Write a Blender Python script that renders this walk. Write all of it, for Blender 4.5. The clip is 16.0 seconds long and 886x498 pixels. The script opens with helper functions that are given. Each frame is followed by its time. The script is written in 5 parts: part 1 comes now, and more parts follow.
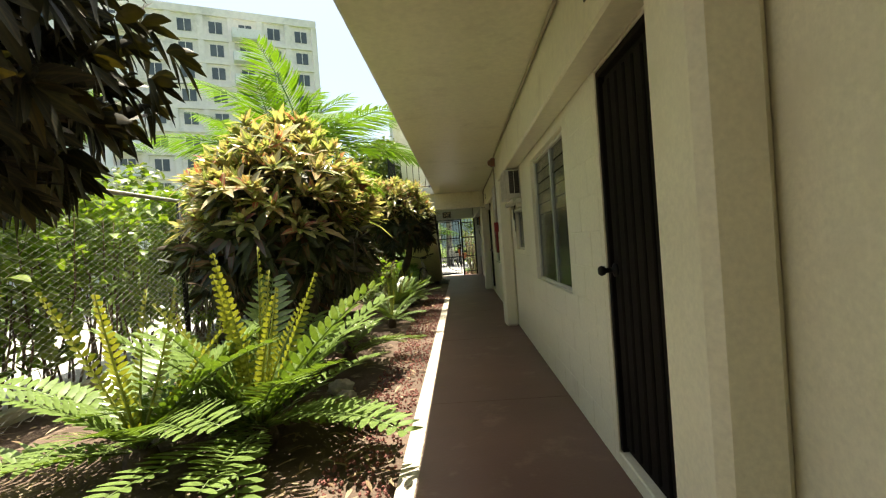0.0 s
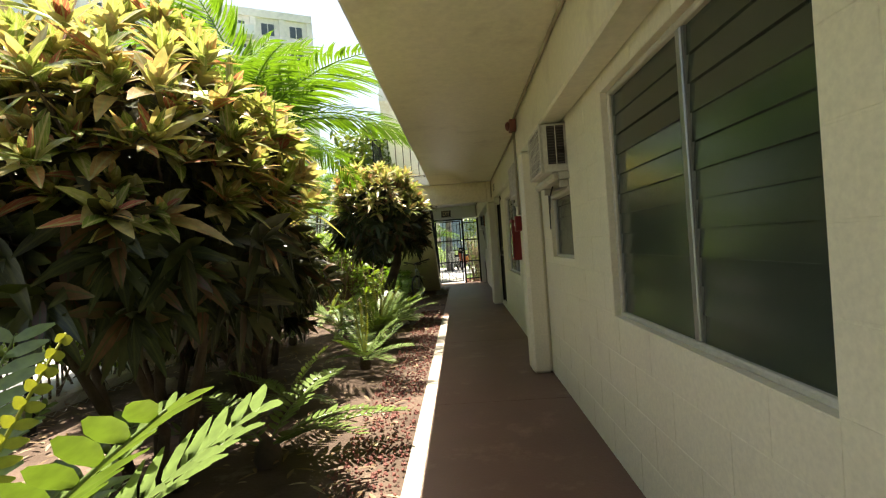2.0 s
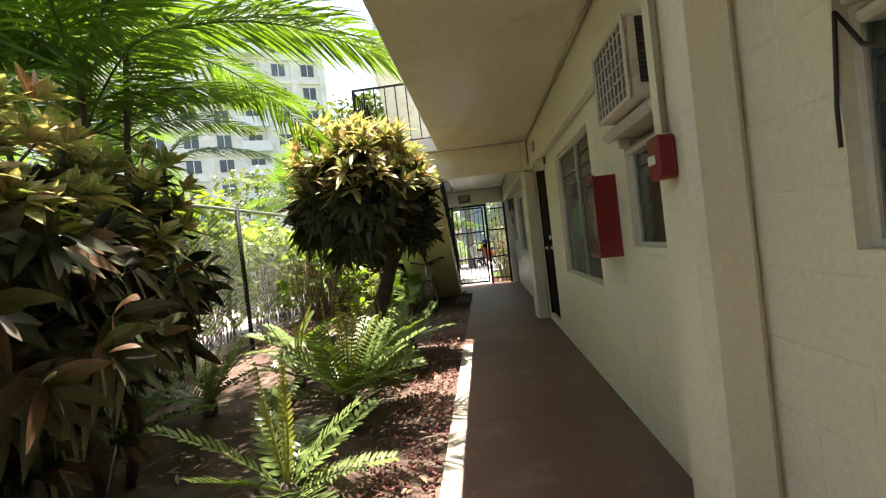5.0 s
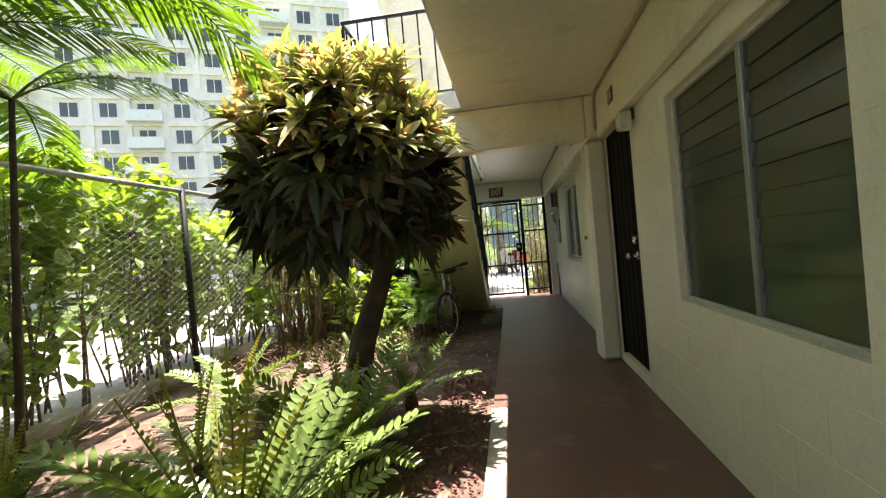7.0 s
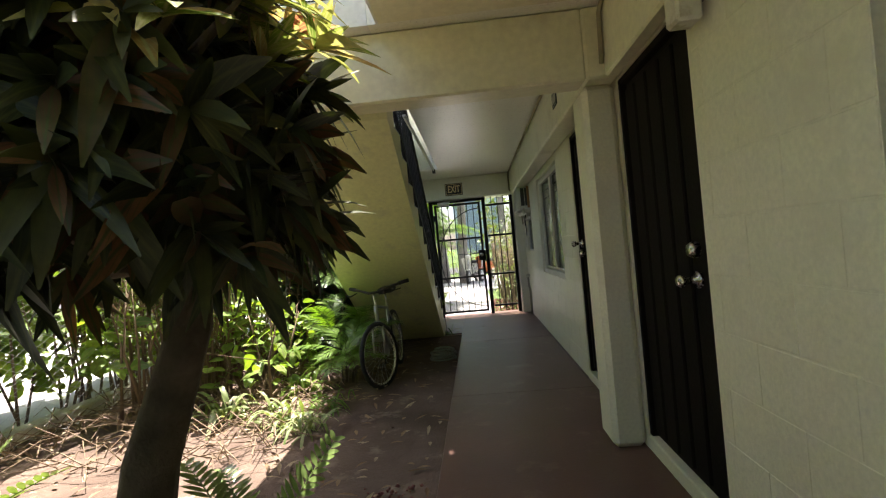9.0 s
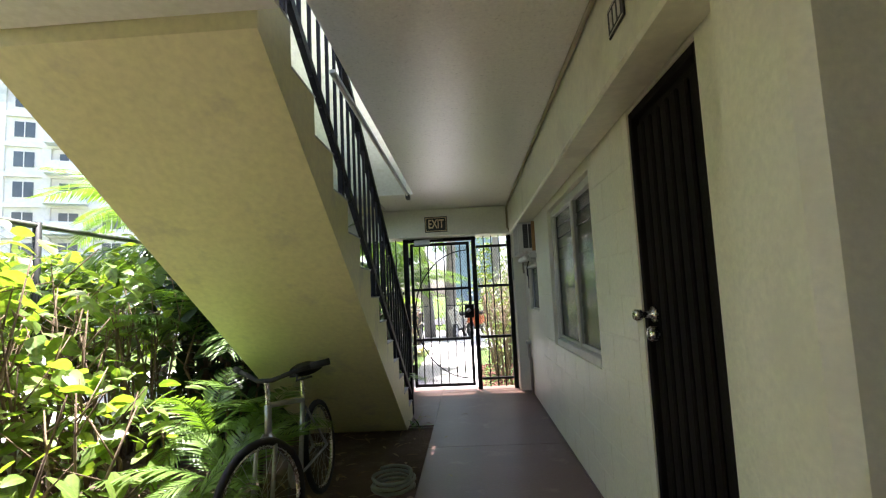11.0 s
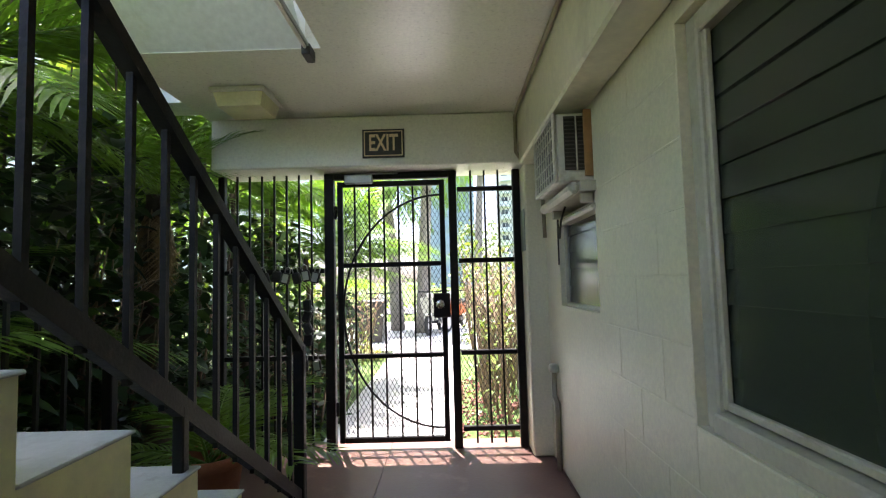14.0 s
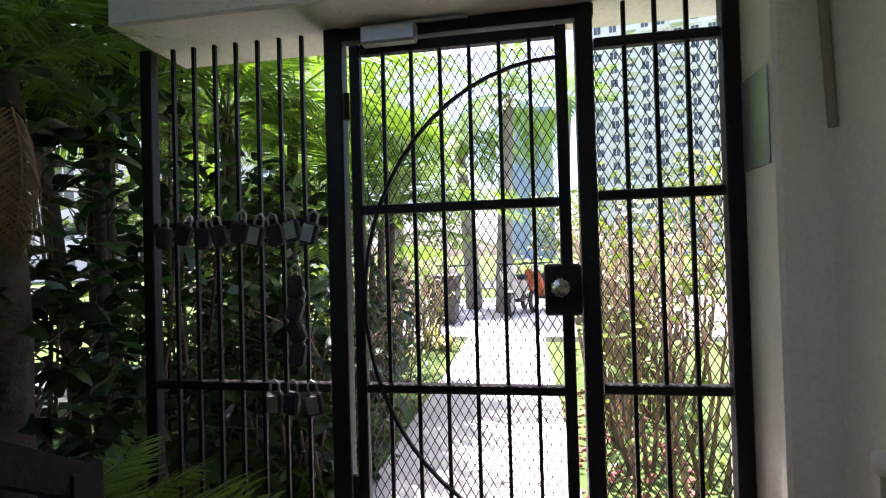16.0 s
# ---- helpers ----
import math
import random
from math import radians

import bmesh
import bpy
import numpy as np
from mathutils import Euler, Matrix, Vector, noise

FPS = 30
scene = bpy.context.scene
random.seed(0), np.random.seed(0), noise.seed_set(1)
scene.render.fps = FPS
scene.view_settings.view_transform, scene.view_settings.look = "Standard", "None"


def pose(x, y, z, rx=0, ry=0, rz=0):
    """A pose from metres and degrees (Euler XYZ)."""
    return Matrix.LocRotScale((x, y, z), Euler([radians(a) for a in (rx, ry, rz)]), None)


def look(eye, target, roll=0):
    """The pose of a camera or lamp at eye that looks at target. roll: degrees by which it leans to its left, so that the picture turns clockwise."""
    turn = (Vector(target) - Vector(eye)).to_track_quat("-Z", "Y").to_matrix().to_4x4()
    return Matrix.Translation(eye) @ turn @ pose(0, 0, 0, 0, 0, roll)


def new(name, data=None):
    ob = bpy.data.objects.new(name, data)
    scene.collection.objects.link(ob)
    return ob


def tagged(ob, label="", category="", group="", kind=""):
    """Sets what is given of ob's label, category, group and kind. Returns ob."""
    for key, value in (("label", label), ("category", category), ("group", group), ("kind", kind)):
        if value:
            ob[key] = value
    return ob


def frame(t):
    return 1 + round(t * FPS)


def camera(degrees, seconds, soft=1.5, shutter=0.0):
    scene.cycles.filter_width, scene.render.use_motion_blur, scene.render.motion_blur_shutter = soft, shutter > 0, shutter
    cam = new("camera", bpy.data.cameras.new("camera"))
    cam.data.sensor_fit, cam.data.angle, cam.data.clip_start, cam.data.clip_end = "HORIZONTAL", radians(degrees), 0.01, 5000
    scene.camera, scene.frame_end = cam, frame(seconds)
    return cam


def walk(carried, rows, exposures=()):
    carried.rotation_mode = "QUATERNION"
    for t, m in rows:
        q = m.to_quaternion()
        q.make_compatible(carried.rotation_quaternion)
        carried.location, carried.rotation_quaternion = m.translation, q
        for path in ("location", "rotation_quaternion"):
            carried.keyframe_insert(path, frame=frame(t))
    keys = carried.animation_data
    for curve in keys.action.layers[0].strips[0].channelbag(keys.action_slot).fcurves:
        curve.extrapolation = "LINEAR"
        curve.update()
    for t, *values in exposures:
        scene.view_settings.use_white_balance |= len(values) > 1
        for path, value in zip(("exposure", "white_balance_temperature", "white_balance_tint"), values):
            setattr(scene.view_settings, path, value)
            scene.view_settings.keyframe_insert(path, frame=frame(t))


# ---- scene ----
cam = camera(83.9, 16.0, soft=1.2)

PATH = [
    (0, (0.729, 1.775, 1.216), (0.66, 3.774, 1.192), -4.2),
    (0.5, (0.727, 2.434, 1.215), (0.585, 4.428, 1.143), -5.0),
    (1, (0.75, 2.963, 1.243), (0.631, 4.959, 1.225), -7.0),
    (1.5, (0.699, 3.531, 1.208), (0.352, 5.499, 1.127), -7.5),
    (2, (0.702, 4.105, 1.225), (0.633, 6.104, 1.212), -4.1),
    (2.5, (0.681, 4.604, 1.198), (0.481, 6.593, 1.154), -7.0),
    (3, (0.66, 5.15, 1.235), (0.781, 7.146, 1.257), -3.4),
    (3.5, (0.663, 5.68, 1.247), (0.489, 7.67, 1.143), -6.9),
    (3.7, (0.633, 5.894, 1.238), (0.571, 7.893, 1.25), -6.6),
    (5.8, (0.664, 7.882, 1.187), (0.458, 9.871, 1.142), -6.6),
    (6, (0.616, 8.115, 1.206), (0.491, 10.111, 1.222), -5.4),
    (6.5, (0.573, 8.64, 1.209), (0.438, 10.634, 1.282), -3.4),
    (7, (0.543, 9.177, 1.169), (0.272, 11.158, 1.163), -5.0),
    (7.5, (0.594, 9.715, 1.172), (0.703, 11.711, 1.239), -6.1),
    (8, (0.602, 10.166, 1.171), (0.42, 12.157, 1.116), -5.8),
    (8.2, (0.592, 10.359, 1.157), (0.513, 12.357, 1.188), -5.6),
    (10.3, (0.697, 12.301, 1.263), (0.453, 14.285, 1.209), -4.7),
    (10.5, (0.692, 12.538, 1.262), (0.545, 14.532, 1.284), -3.3),
    (11, (0.73, 13.044, 1.256), (0.635, 15.033, 1.446), -2.7),
    (11.5, (0.753, 13.575, 1.23), (0.581, 15.565, 1.348), -5.1),
    (12, (0.723, 14.065, 1.223), (0.86, 16.055, 1.378), -2.2),
    (12.5, (0.734, 14.557, 1.226), (0.481, 16.532, 1.411), -7.3),
    (13, (0.729, 15.077, 1.221), (0.696, 17.064, 1.44), -3.9),
    (13.5, (0.796, 15.561, 1.248), (0.653, 17.556, 1.221), -6.2),
    (14, (0.778, 16.083, 1.22), (0.76, 18.079, 1.349), -1.5),
    (14.5, (0.771, 16.535, 1.235), (0.76, 18.531, 1.365), -4.5),
    (15, (0.709, 17.057, 1.176), (0.401, 19.031, 1.257), -5.2),
    (15.5, (0.648, 17.577, 1.175), (0.576, 19.572, 1.304), -5.0),
    (16, (0.6, 17.968, 1.17), (0.271, 19.94, 1.198), -1.6),
]
EXPOSURES = [(0.0, 1.62, 7300, 6), (1.5, 1.85, 7250, 9), (3.5, 1.85, 7050, 14), (6.0, 2.4, 6800, 22), (8.0, 2.2, 6850, 13), (10.5, 2.72, 6150, 22), (12.5, 2.9, 6150, 14), (14.0, 3.12, 6200, 20), (14.6, 3.2, 6150, 24), (16.0, 2.6, 6050, 31)]
walk(cam, [(t, look(eye, target, roll)) for t, eye, target, roll in PATH], EXPOSURES)

# ---------- world, sun, exposure ----------
SUN_TO = Vector((-0.09, 0.26, 1.0)).normalized()
world = bpy.data.worlds.new("sky")
scene.world = world
world.use_nodes = True
wn = world.node_tree.nodes
sky = wn.new("ShaderNodeTexSky")
sky.sky_type = 'NISHITA'
sky.sun_disc = False
sky.sun_elevation = math.asin(SUN_TO.z)
sky.sun_rotation = math.atan2(SUN_TO.x, SUN_TO.y)
sky.air_density, sky.dust_density = 1.0, 3.0
world.node_tree.links.new(sky.outputs[0], wn["Background"].inputs[0])
wn["Background"].inputs[1].default_value = 0.095
sun_data = bpy.data.lights.new("sun", 'SUN')
sun_data.energy, sun_data.angle, sun_data.color = 5.0, radians(0.55), (1.0, 0.95, 0.86)
sun = new("sun", sun_data)
sun.matrix_world = look(SUN_TO * 60, (0, 0, 0))


# ---------- materials ----------
def mat_base(name):
    m = bpy.data.materials.new(name)
    m.use_nodes = True
    nt = m.node_tree
    return m, nt, nt.nodes["Principled BSDF"]


def node(nt, kind, **ins):
    n = nt.nodes.new(kind)
    for k, v in ins.items():
        n.inputs[k.replace("_", " ")].default_value = v
    return n


def ramp(nt, stops, fac):
    r = nt.nodes.new("ShaderNodeValToRGB")
    e = r.color_ramp.elements
    while len(e) < len(stops):
        e.new(0.5)
    for el, (p, c) in zip(e, stops):
        el.position, el.color = p, (*c, 1)
    nt.links.new(fac, r.inputs[0])
    return r.outputs[0]


def mix(nt, fac, a, b, mode='MIX'):
    n = nt.nodes.new("ShaderNodeMix")
    n.data_type, n.blend_type = 'RGBA', mode
    for sock, v in ((n.inputs[0], fac), (n.inputs[6], a), (n.inputs[7], b)):
        if isinstance(v, bpy.types.NodeSocket):
            nt.links.new(v, sock)
        else:
            sock.default_value = v if not isinstance(v, tuple) else (*v, 1)
    return n.outputs[2]


def noise_at(nt, scale, detail=4, rough=0.55, world_space=True):
    n = nt.nodes.new("ShaderNodeTexNoise")
    n.inputs["Scale"].default_value, n.inputs["Detail"].default_value = scale, detail
    n.inputs["Roughness"].default_value = rough
    if world_space:
        g = nt.nodes.new("ShaderNodeNewGeometry")
        nt.links.new(g.outputs["Position"], n.inputs["Vector"])
    else:
        g = nt.nodes.new("ShaderNodeTexCoord")
        nt.links.new(g.outputs["Object"], n.inputs["Vector"])
    return n.outputs["Fac"]


def bump(nt, bs, height, strength, dist=0.01):
    b = nt.nodes.new("ShaderNodeBump")
    b.inputs["Strength"].default_value, b.inputs["Distance"].default_value = strength, dist
    nt.links.new(height, b.inputs["Height"])
    nt.links.new(b.outputs[0], bs.inputs["Normal"])
    return b


def surface(name, dark, light, rough=0.6, metal=0.0, s1=1.2, s2=40.0, bumps=0.15, dirt=None, spec=0.5):
    """Colour varied at two scales with a fine relief."""
    m, nt, bs = mat_base(name)
    big, fine = noise_at(nt, s1), noise_at(nt, s2, 6)
    col = ramp(nt, [(0.3, dark), (0.7, light)], big)
    grain = ramp(nt, [(0.3, (0.86, 0.86, 0.86)), (0.7, (1, 1, 1))], fine)
    col = mix(nt, 1.0, col, grain, 'MULTIPLY')
    if dirt:
        patch = ramp(nt, [(0.56, (0, 0, 0)), (0.72, (1, 1, 1))], noise_at(nt, s1 * 3.1, 8, 0.65))
        col = mix(nt, patch, col, dirt)
    nt.links.new(col, bs.inputs["Base Color"])
    rr = node(nt, "ShaderNodeMapRange", To_Min=max(rough - 0.1, 0.05), To_Max=min(rough + 0.12, 1.0))
    nt.links.new(fine, rr.inputs[0])
    nt.links.new(rr.outputs[0], bs.inputs["Roughness"])
    bs.inputs["Metallic"].default_value = metal
    bs.inputs["Specular IOR Level"].default_value = spec
    bump(nt, bs, fine, bumps)
    return m


def leaf_mat(name, stops, through_col, vein=None, gloss=0.35, translucent=0.35):
    """A leaf blade: colour by leaf, a paler midrib and side veins, light through it."""
    m, nt, bs = mat_base(name)
    g = nt.nodes.new("ShaderNodeNewGeometry")
    col = ramp(nt, stops, g.outputs["Random Per Island"])
    uv = nt.nodes.new("ShaderNodeUVMap")
    sep = nt.nodes.new("ShaderNodeSeparateXYZ")
    nt.links.new(uv.outputs[0], sep.inputs[0])
    if vein:
        d = nt.nodes.new("ShaderNodeMath")
        d.operation, d.inputs[1].default_value = 'SUBTRACT', 0.5
        a = nt.nodes.new("ShaderNodeMath")
        a.operation = 'ABSOLUTE'
        nt.links.new(sep.outputs["X"], d.inputs[0])
        nt.links.new(d.outputs[0], a.inputs[0])
        rib = ramp(nt, [(0.03, (1, 1, 1)), (0.09, (0, 0, 0))], a.outputs[0])
        wv = node(nt, "ShaderNodeTexWave", Scale=3.0, Distortion=1.5)
        wv.bands_direction = 'DIAGONAL'
        nt.links.new(uv.outputs[0], wv.inputs["Vector"])
        side = ramp(nt, [(0.82, (0, 0, 0)), (0.95, (0.5, 0.5, 0.5))], wv.outputs["Fac"])
        col = mix(nt, side, col, vein)
        col = mix(nt, rib, col, vein)
    blot = ramp(nt, [(0.35, (0.7, 0.7, 0.7)), (0.65, (1.0, 1.0, 1.0))], noise_at(nt, 25, 3))
    col = mix(nt, 1.0, col, blot, 'MULTIPLY')
    nt.links.new(col, bs.inputs["Base Color"])
    bs.inputs["Roughness"].default_value = gloss
    tr = nt.nodes.new("ShaderNodeBsdfTranslucent")
    tcol = mix(nt, 1.0, col, through_col, 'MULTIPLY')
    nt.links.new(tcol, tr.inputs[0])
    ms = nt.nodes.new("ShaderNodeMixShader")
    ms.inputs[0].default_value = translucent
    nt.links.new(bs.outputs[0], ms.inputs[1])
    nt.links.new(tr.outputs[0], ms.inputs[2])
    nt.links.new(ms.outputs[0], nt.nodes["Material Output"].inputs[0])
    return m


def glass_mat(name, tint, rough=0.05, clear=0.5):
    m, nt, bs = mat_base(name)
    bs.inputs["Base Color"].default_value = (*tint, 1)
    bs.inputs["Roughness"].default_value = rough
    bs.inputs["Transmission Weight"].default_value = clear
    n = noise_at(nt, 6, 3)
    rr = node(nt, "ShaderNodeMapRange", To_Min=rough, To_Max=rough + 0.12)
    nt.links.new(n, rr.inputs[0])
    nt.links.new(rr.outputs[0], bs.inputs["Roughness"])
    return m


M_WALL = surface("wall_paint", (0.75, 0.71, 0.54), (0.82, 0.79, 0.62), 0.42, s1=0.8, s2=60, bumps=0.14, dirt=(0.66, 0.62, 0.48))
# conduit paint browned to hold the shadow of the ceiling corner
M_CONDUIT = surface("shadow_brown_conduit_paint", (0.28, 0.24, 0.16), (0.42, 0.38, 0.28), 0.55, s1=3, s2=60, bumps=0.1)
M_CEIL = surface("ceiling_paint", (0.76, 0.72, 0.54), (0.82, 0.79, 0.61), 0.34, s1=0.7, s2=25, bumps=0.04, dirt=(0.58, 0.54, 0.40))
M_LOBBY = surface("off_white_gloss_paint", (0.79, 0.78, 0.68), (0.85, 0.84, 0.75), 0.3, s1=0.7, s2=70, bumps=0.03)
# cream paint, yellowed to include light bounced up from the garden
M_STAIR = surface("bounce_tinted_stair_paint", (0.77, 0.74, 0.44), (0.83, 0.80, 0.50), 0.45, s1=1.0, s2=30, bumps=0.08, dirt=(0.55, 0.52, 0.40))
M_FASCIA = surface("white_fascia_paint", (0.78, 0.79, 0.78), (0.84, 0.85, 0.84), 0.5, s1=1.0, s2=30, bumps=0.08, dirt=(0.6, 0.58, 0.5))
M_TREAD = surface("worn_grey_tread_paint", (0.36, 0.38, 0.38), (0.5, 0.52, 0.51), 0.6, s1=3, s2=50, bumps=0.2, dirt=(0.22, 0.2, 0.17))
M_WALK = surface("red_brown_floor_paint", (0.115, 0.06, 0.045), (0.175, 0.095, 0.07), 0.42, s1=0.9, s2=50, bumps=0.12, dirt=(0.22, 0.15, 0.11))
# concrete, kept pale so the walkway edge reads as sunlit
M_KERB = surface("sun_pale_concrete", (0.46, 0.41, 0.33), (0.62, 0.57, 0.48), 0.8, s1=4, s2=60, bumps=0.4, dirt=(0.3, 0.16, 0.11))
M_SOIL = surface("garden_soil", (0.07, 0.048, 0.036), (0.17, 0.12, 0.092), 0.95, s1=1.6, s2=45, bumps=0.9, dirt=(0.23, 0.175, 0.13), spec=0.2)
M_CONC = surface("sunlit_concrete", (0.42, 0.41, 0.39), (0.54, 0.53, 0.5), 0.85, s1=0.5, s2=50, bumps=0.3, dirt=(0.35, 0.33, 0.3))
M_BLACK = surface("black_iron_paint", (0.006, 0.006, 0.0065), (0.014, 0.013, 0.012), 0.55, s1=6, s2=90, bumps=0.15, dirt=(0.025, 0.017, 0.013), spec=0.2)
M_GREENIRON = surface("dark_green_iron_paint", (0.006, 0.01, 0.008), (0.015, 0.019, 0.016), 0.55, s1=6, s2=90, bumps=0.15, spec=0.25)
M_DOOR = surface("dark_brown_door_metal", (0.005, 0.0035, 0.003), (0.011, 0.008, 0.0065), 0.75, s1=3, s2=60, bumps=0.1, spec=0.12)
M_FRAME = surface("cream_window_frame_paint", (0.5, 0.48, 0.38), (0.62, 0.6, 0.5), 0.45, s1=3, s2=60, bumps=0.1, dirt=(0.4, 0.37, 0.28))
M_ALU = surface("grey_aluminium", (0.3, 0.31, 0.3), (0.42, 0.43, 0.41), 0.4, metal=0.7, s1=3, s2=80, bumps=0.05)
M_STEEL = surface("galvanised_steel", (0.35, 0.35, 0.34), (0.52, 0.52, 0.5), 0.42, metal=0.8, s1=5, s2=70, bumps=0.1, dirt=(0.28, 0.2, 0.14))
M_RUST = surface("rusty_pipe", (0.12, 0.06, 0.04), (0.22, 0.13, 0.09), 0.8, s1=8, s2=70, bumps=0.4)
M_CHROME = surface("brushed_chrome", (0.55, 0.53, 0.48), (0.7, 0.68, 0.62), 0.25, metal=1.0, s1=6, s2=90, bumps=0.04)
M_AC = surface("aged_white_plastic", (0.58, 0.55, 0.46), (0.7, 0.68, 0.6), 0.45, s1=3, s2=60, bumps=0.08, dirt=(0.4, 0.35, 0.25))
M_DARKPL = surface("dark_grille_plastic", (0.02, 0.017, 0.015), (0.05, 0.042, 0.036), 0.5, s1=5, s2=60, bumps=0.1)
M_COIL = surface("grey_green_coil", (0.09, 0.1, 0.095), (0.17, 0.185, 0.17), 0.5, metal=0.3, s1=14, s2=120, bumps=0.3)
M_VENT = surface("brown_grey_vent_plastic", (0.07, 0.06, 0.05), (0.12, 0.105, 0.09), 0.5, s1=5, s2=60, bumps=0.1)
M_RED = surface("red_enamel", (0.16, 0.008, 0.01), (0.23, 0.014, 0.016), 0.35, s1=3, s2=60, bumps=0.05)
M_BROWNBOX = surface("brown_red_box_paint", (0.12, 0.035, 0.028), (0.18, 0.06, 0.045), 0.5, s1=6, s2=60, bumps=0.1)
M_LOUVRE = glass_mat("green_louvre_glass", (0.06, 0.08, 0.058), 0.1, 0.3)
M_GLASS = glass_mat("cabinet_glass", (0.75, 0.78, 0.75), 0.015, 0.95)
# dark tone that puts the rooms' low light into the colour
M_DIM = surface("dim_light_tone", (0.1, 0.11, 0.085), (0.15, 0.16, 0.12), 0.8, s1=1, s2=20, bumps=0.05)
M_SIGNBLACK = surface("sign_black", (0.012, 0.011, 0.01), (0.022, 0.02, 0.018), 0.5, s1=10, s2=80, bumps=0.05)
M_SIGNTAN = surface("sign_tan", (0.78, 0.6, 0.36), (0.86, 0.68, 0.44), 0.5, s1=20, s2=80, bumps=0.05)
M_BARK = surface("grey_brown_bark", (0.06, 0.045, 0.035), (0.14, 0.11, 0.085), 0.95, s1=6, s2=45, bumps=0.9, spec=0.2)
M_TWIG = surface("dry_twig", (0.13, 0.09, 0.06), (0.26, 0.19, 0.13), 0.9, s1=6, s2=60, bumps=0.5, spec=0.2)
M_ROCK = surface("red_lava_gravel", (0.16, 0.06, 0.05), (0.30, 0.14, 0.12), 0.95, s1=12, s2=80, bumps=0.6, spec=0.2)
M_STONE = surface("pale_coral_stone", (0.28, 0.25, 0.2), (0.46, 0.42, 0.35), 0.9, s1=9, s2=50, bumps=0.7, spec=0.2)
M_TERRA = surface("terracotta", (0.28, 0.09, 0.05), (0.4, 0.15, 0.08), 0.85, s1=6, s2=50, bumps=0.3)
M_RUBBER = surface("black_rubber", (0.012, 0.012, 0.012), (0.03, 0.03, 0.03), 0.8, s1=8, s2=90, bumps=0.3)
M_HIRISE = surface("pale_tower_paint", (0.84, 0.79, 0.74), (0.9, 0.86, 0.81), 0.8, s1=0.1, s2=2, bumps=0.05, dirt=(0.52, 0.51, 0.48))
M_TOWERGLASS = surface("tower_window_glass", (0.06, 0.075, 0.085), (0.13, 0.15, 0.16), 0.15, s1=0.3, s2=3, bumps=0.02)
M_BLUEGLASS = surface("blue_curtain_wall", (0.26, 0.33, 0.43), (0.34, 0.41, 0.5), 0.2, s1=0.1, s2=2, bumps=0.02)
M_LAMP = surface("yellowed_lamp_plastic", (0.6, 0.55, 0.32), (0.72, 0.68, 0.42), 0.4, s1=6, s2=60, bumps=0.05)
M_ASPHALT = surface("asphalt", (0.045, 0.045, 0.047), (0.07, 0.07, 0.07), 0.9, s1=0.5, s2=60, bumps=0.4)
M_GRASS = surface("lawn_grass", (0.05, 0.09, 0.02), (0.1, 0.15, 0.04), 0.9, s1=1.5, s2=70, bumps=0.9, spec=0.2)
M_HOSE = surface("grey_green_hose", (0.12, 0.14, 0.11), (0.22, 0.24, 0.2), 0.5, s1=8, s2=60, bumps=0.1)

L_CROTON = leaf_mat("croton_young_leaf", [(0.0, (0.19, 0.27, 0.08)), (0.25, (0.36, 0.44, 0.14)), (0.42, (0.63, 0.58, 0.29)), (0.54, (0.68, 0.50, 0.32)), (0.66, (0.36, 0.43, 0.14)), (0.78, (0.67, 0.37, 0.24)), (0.88, (0.30, 0.37, 0.13)), (0.95, (0.58, 0.23, 0.19)), (1.0, (0.52, 0.13, 0.13))], (0.95, 1.0, 0.5), vein=(0.58, 0.54, 0.32), gloss=0.24, translucent=0.42)
# old leaves are darker by nature; canopy shade is put into this colour too
L_CROTOLD = leaf_mat("croton_old_leaf_shaded", [(0.0, (0.016, 0.024, 0.01)), (0.45, (0.034, 0.046, 0.016)), (0.7, (0.07, 0.08, 0.024)), (0.85, (0.09, 0.045, 0.025)), (1.0, (0.2, 0.09, 0.045))], (0.8, 0.9, 0.25), vein=(0.06, 0.07, 0.022), gloss=0.42, translucent=0.1)
# green leaf with the dense shade behind the stairs put into its colour
L_SHADE = leaf_mat("shade_dark_green_leaf", [(0.0, (0.012, 0.03, 0.008)), (0.5, (0.024, 0.058, 0.013)), (1.0, (0.05, 0.1, 0.022))], (0.8, 1.0, 0.2), gloss=0.48, translucent=0.25)
L_CYCAD = leaf_mat("cycad_leaflet", [(0.0, (0.11, 0.18, 0.05)), (0.5, (0.18, 0.27, 0.075)), (1.0, (0.28, 0.36, 0.12))], (0.9, 1.0, 0.25), gloss=0.28, translucent=0.28)
L_CYCNEW = leaf_mat("cycad_new_leaflet", [(0.0, (0.24, 0.28, 0.06)), (0.5, (0.36, 0.39, 0.09)), (1.0, (0.46, 0.46, 0.14))], (1.0, 0.95, 0.3), gloss=0.4, translucent=0.4)
L_PALM = leaf_mat("palm_leaflet", [(0.0, (0.08, 0.16, 0.03)), (0.5, (0.15, 0.27, 0.05)), (1.0, (0.25, 0.37, 0.08))], (0.9, 1.0, 0.2), gloss=0.35, translucent=0.45)
L_HEDGE = leaf_mat("broad_hedge_leaf", [(0.0, (0.14, 0.25, 0.045)), (0.5, (0.24, 0.38, 0.07)), (1.0, (0.35, 0.46, 0.11))], (0.95, 1.0, 0.25), vein=(0.26, 0.32, 0.1), gloss=0.38, translucent=0.5)
L_DRY = leaf_mat("dry_leaf", [(0.0, (0.16, 0.09, 0.04)), (0.5, (0.28, 0.19, 0.1)), (1.0, (0.4, 0.33, 0.22))], (1.0, 0.8, 0.5), gloss=0.7, translucent=0.2)
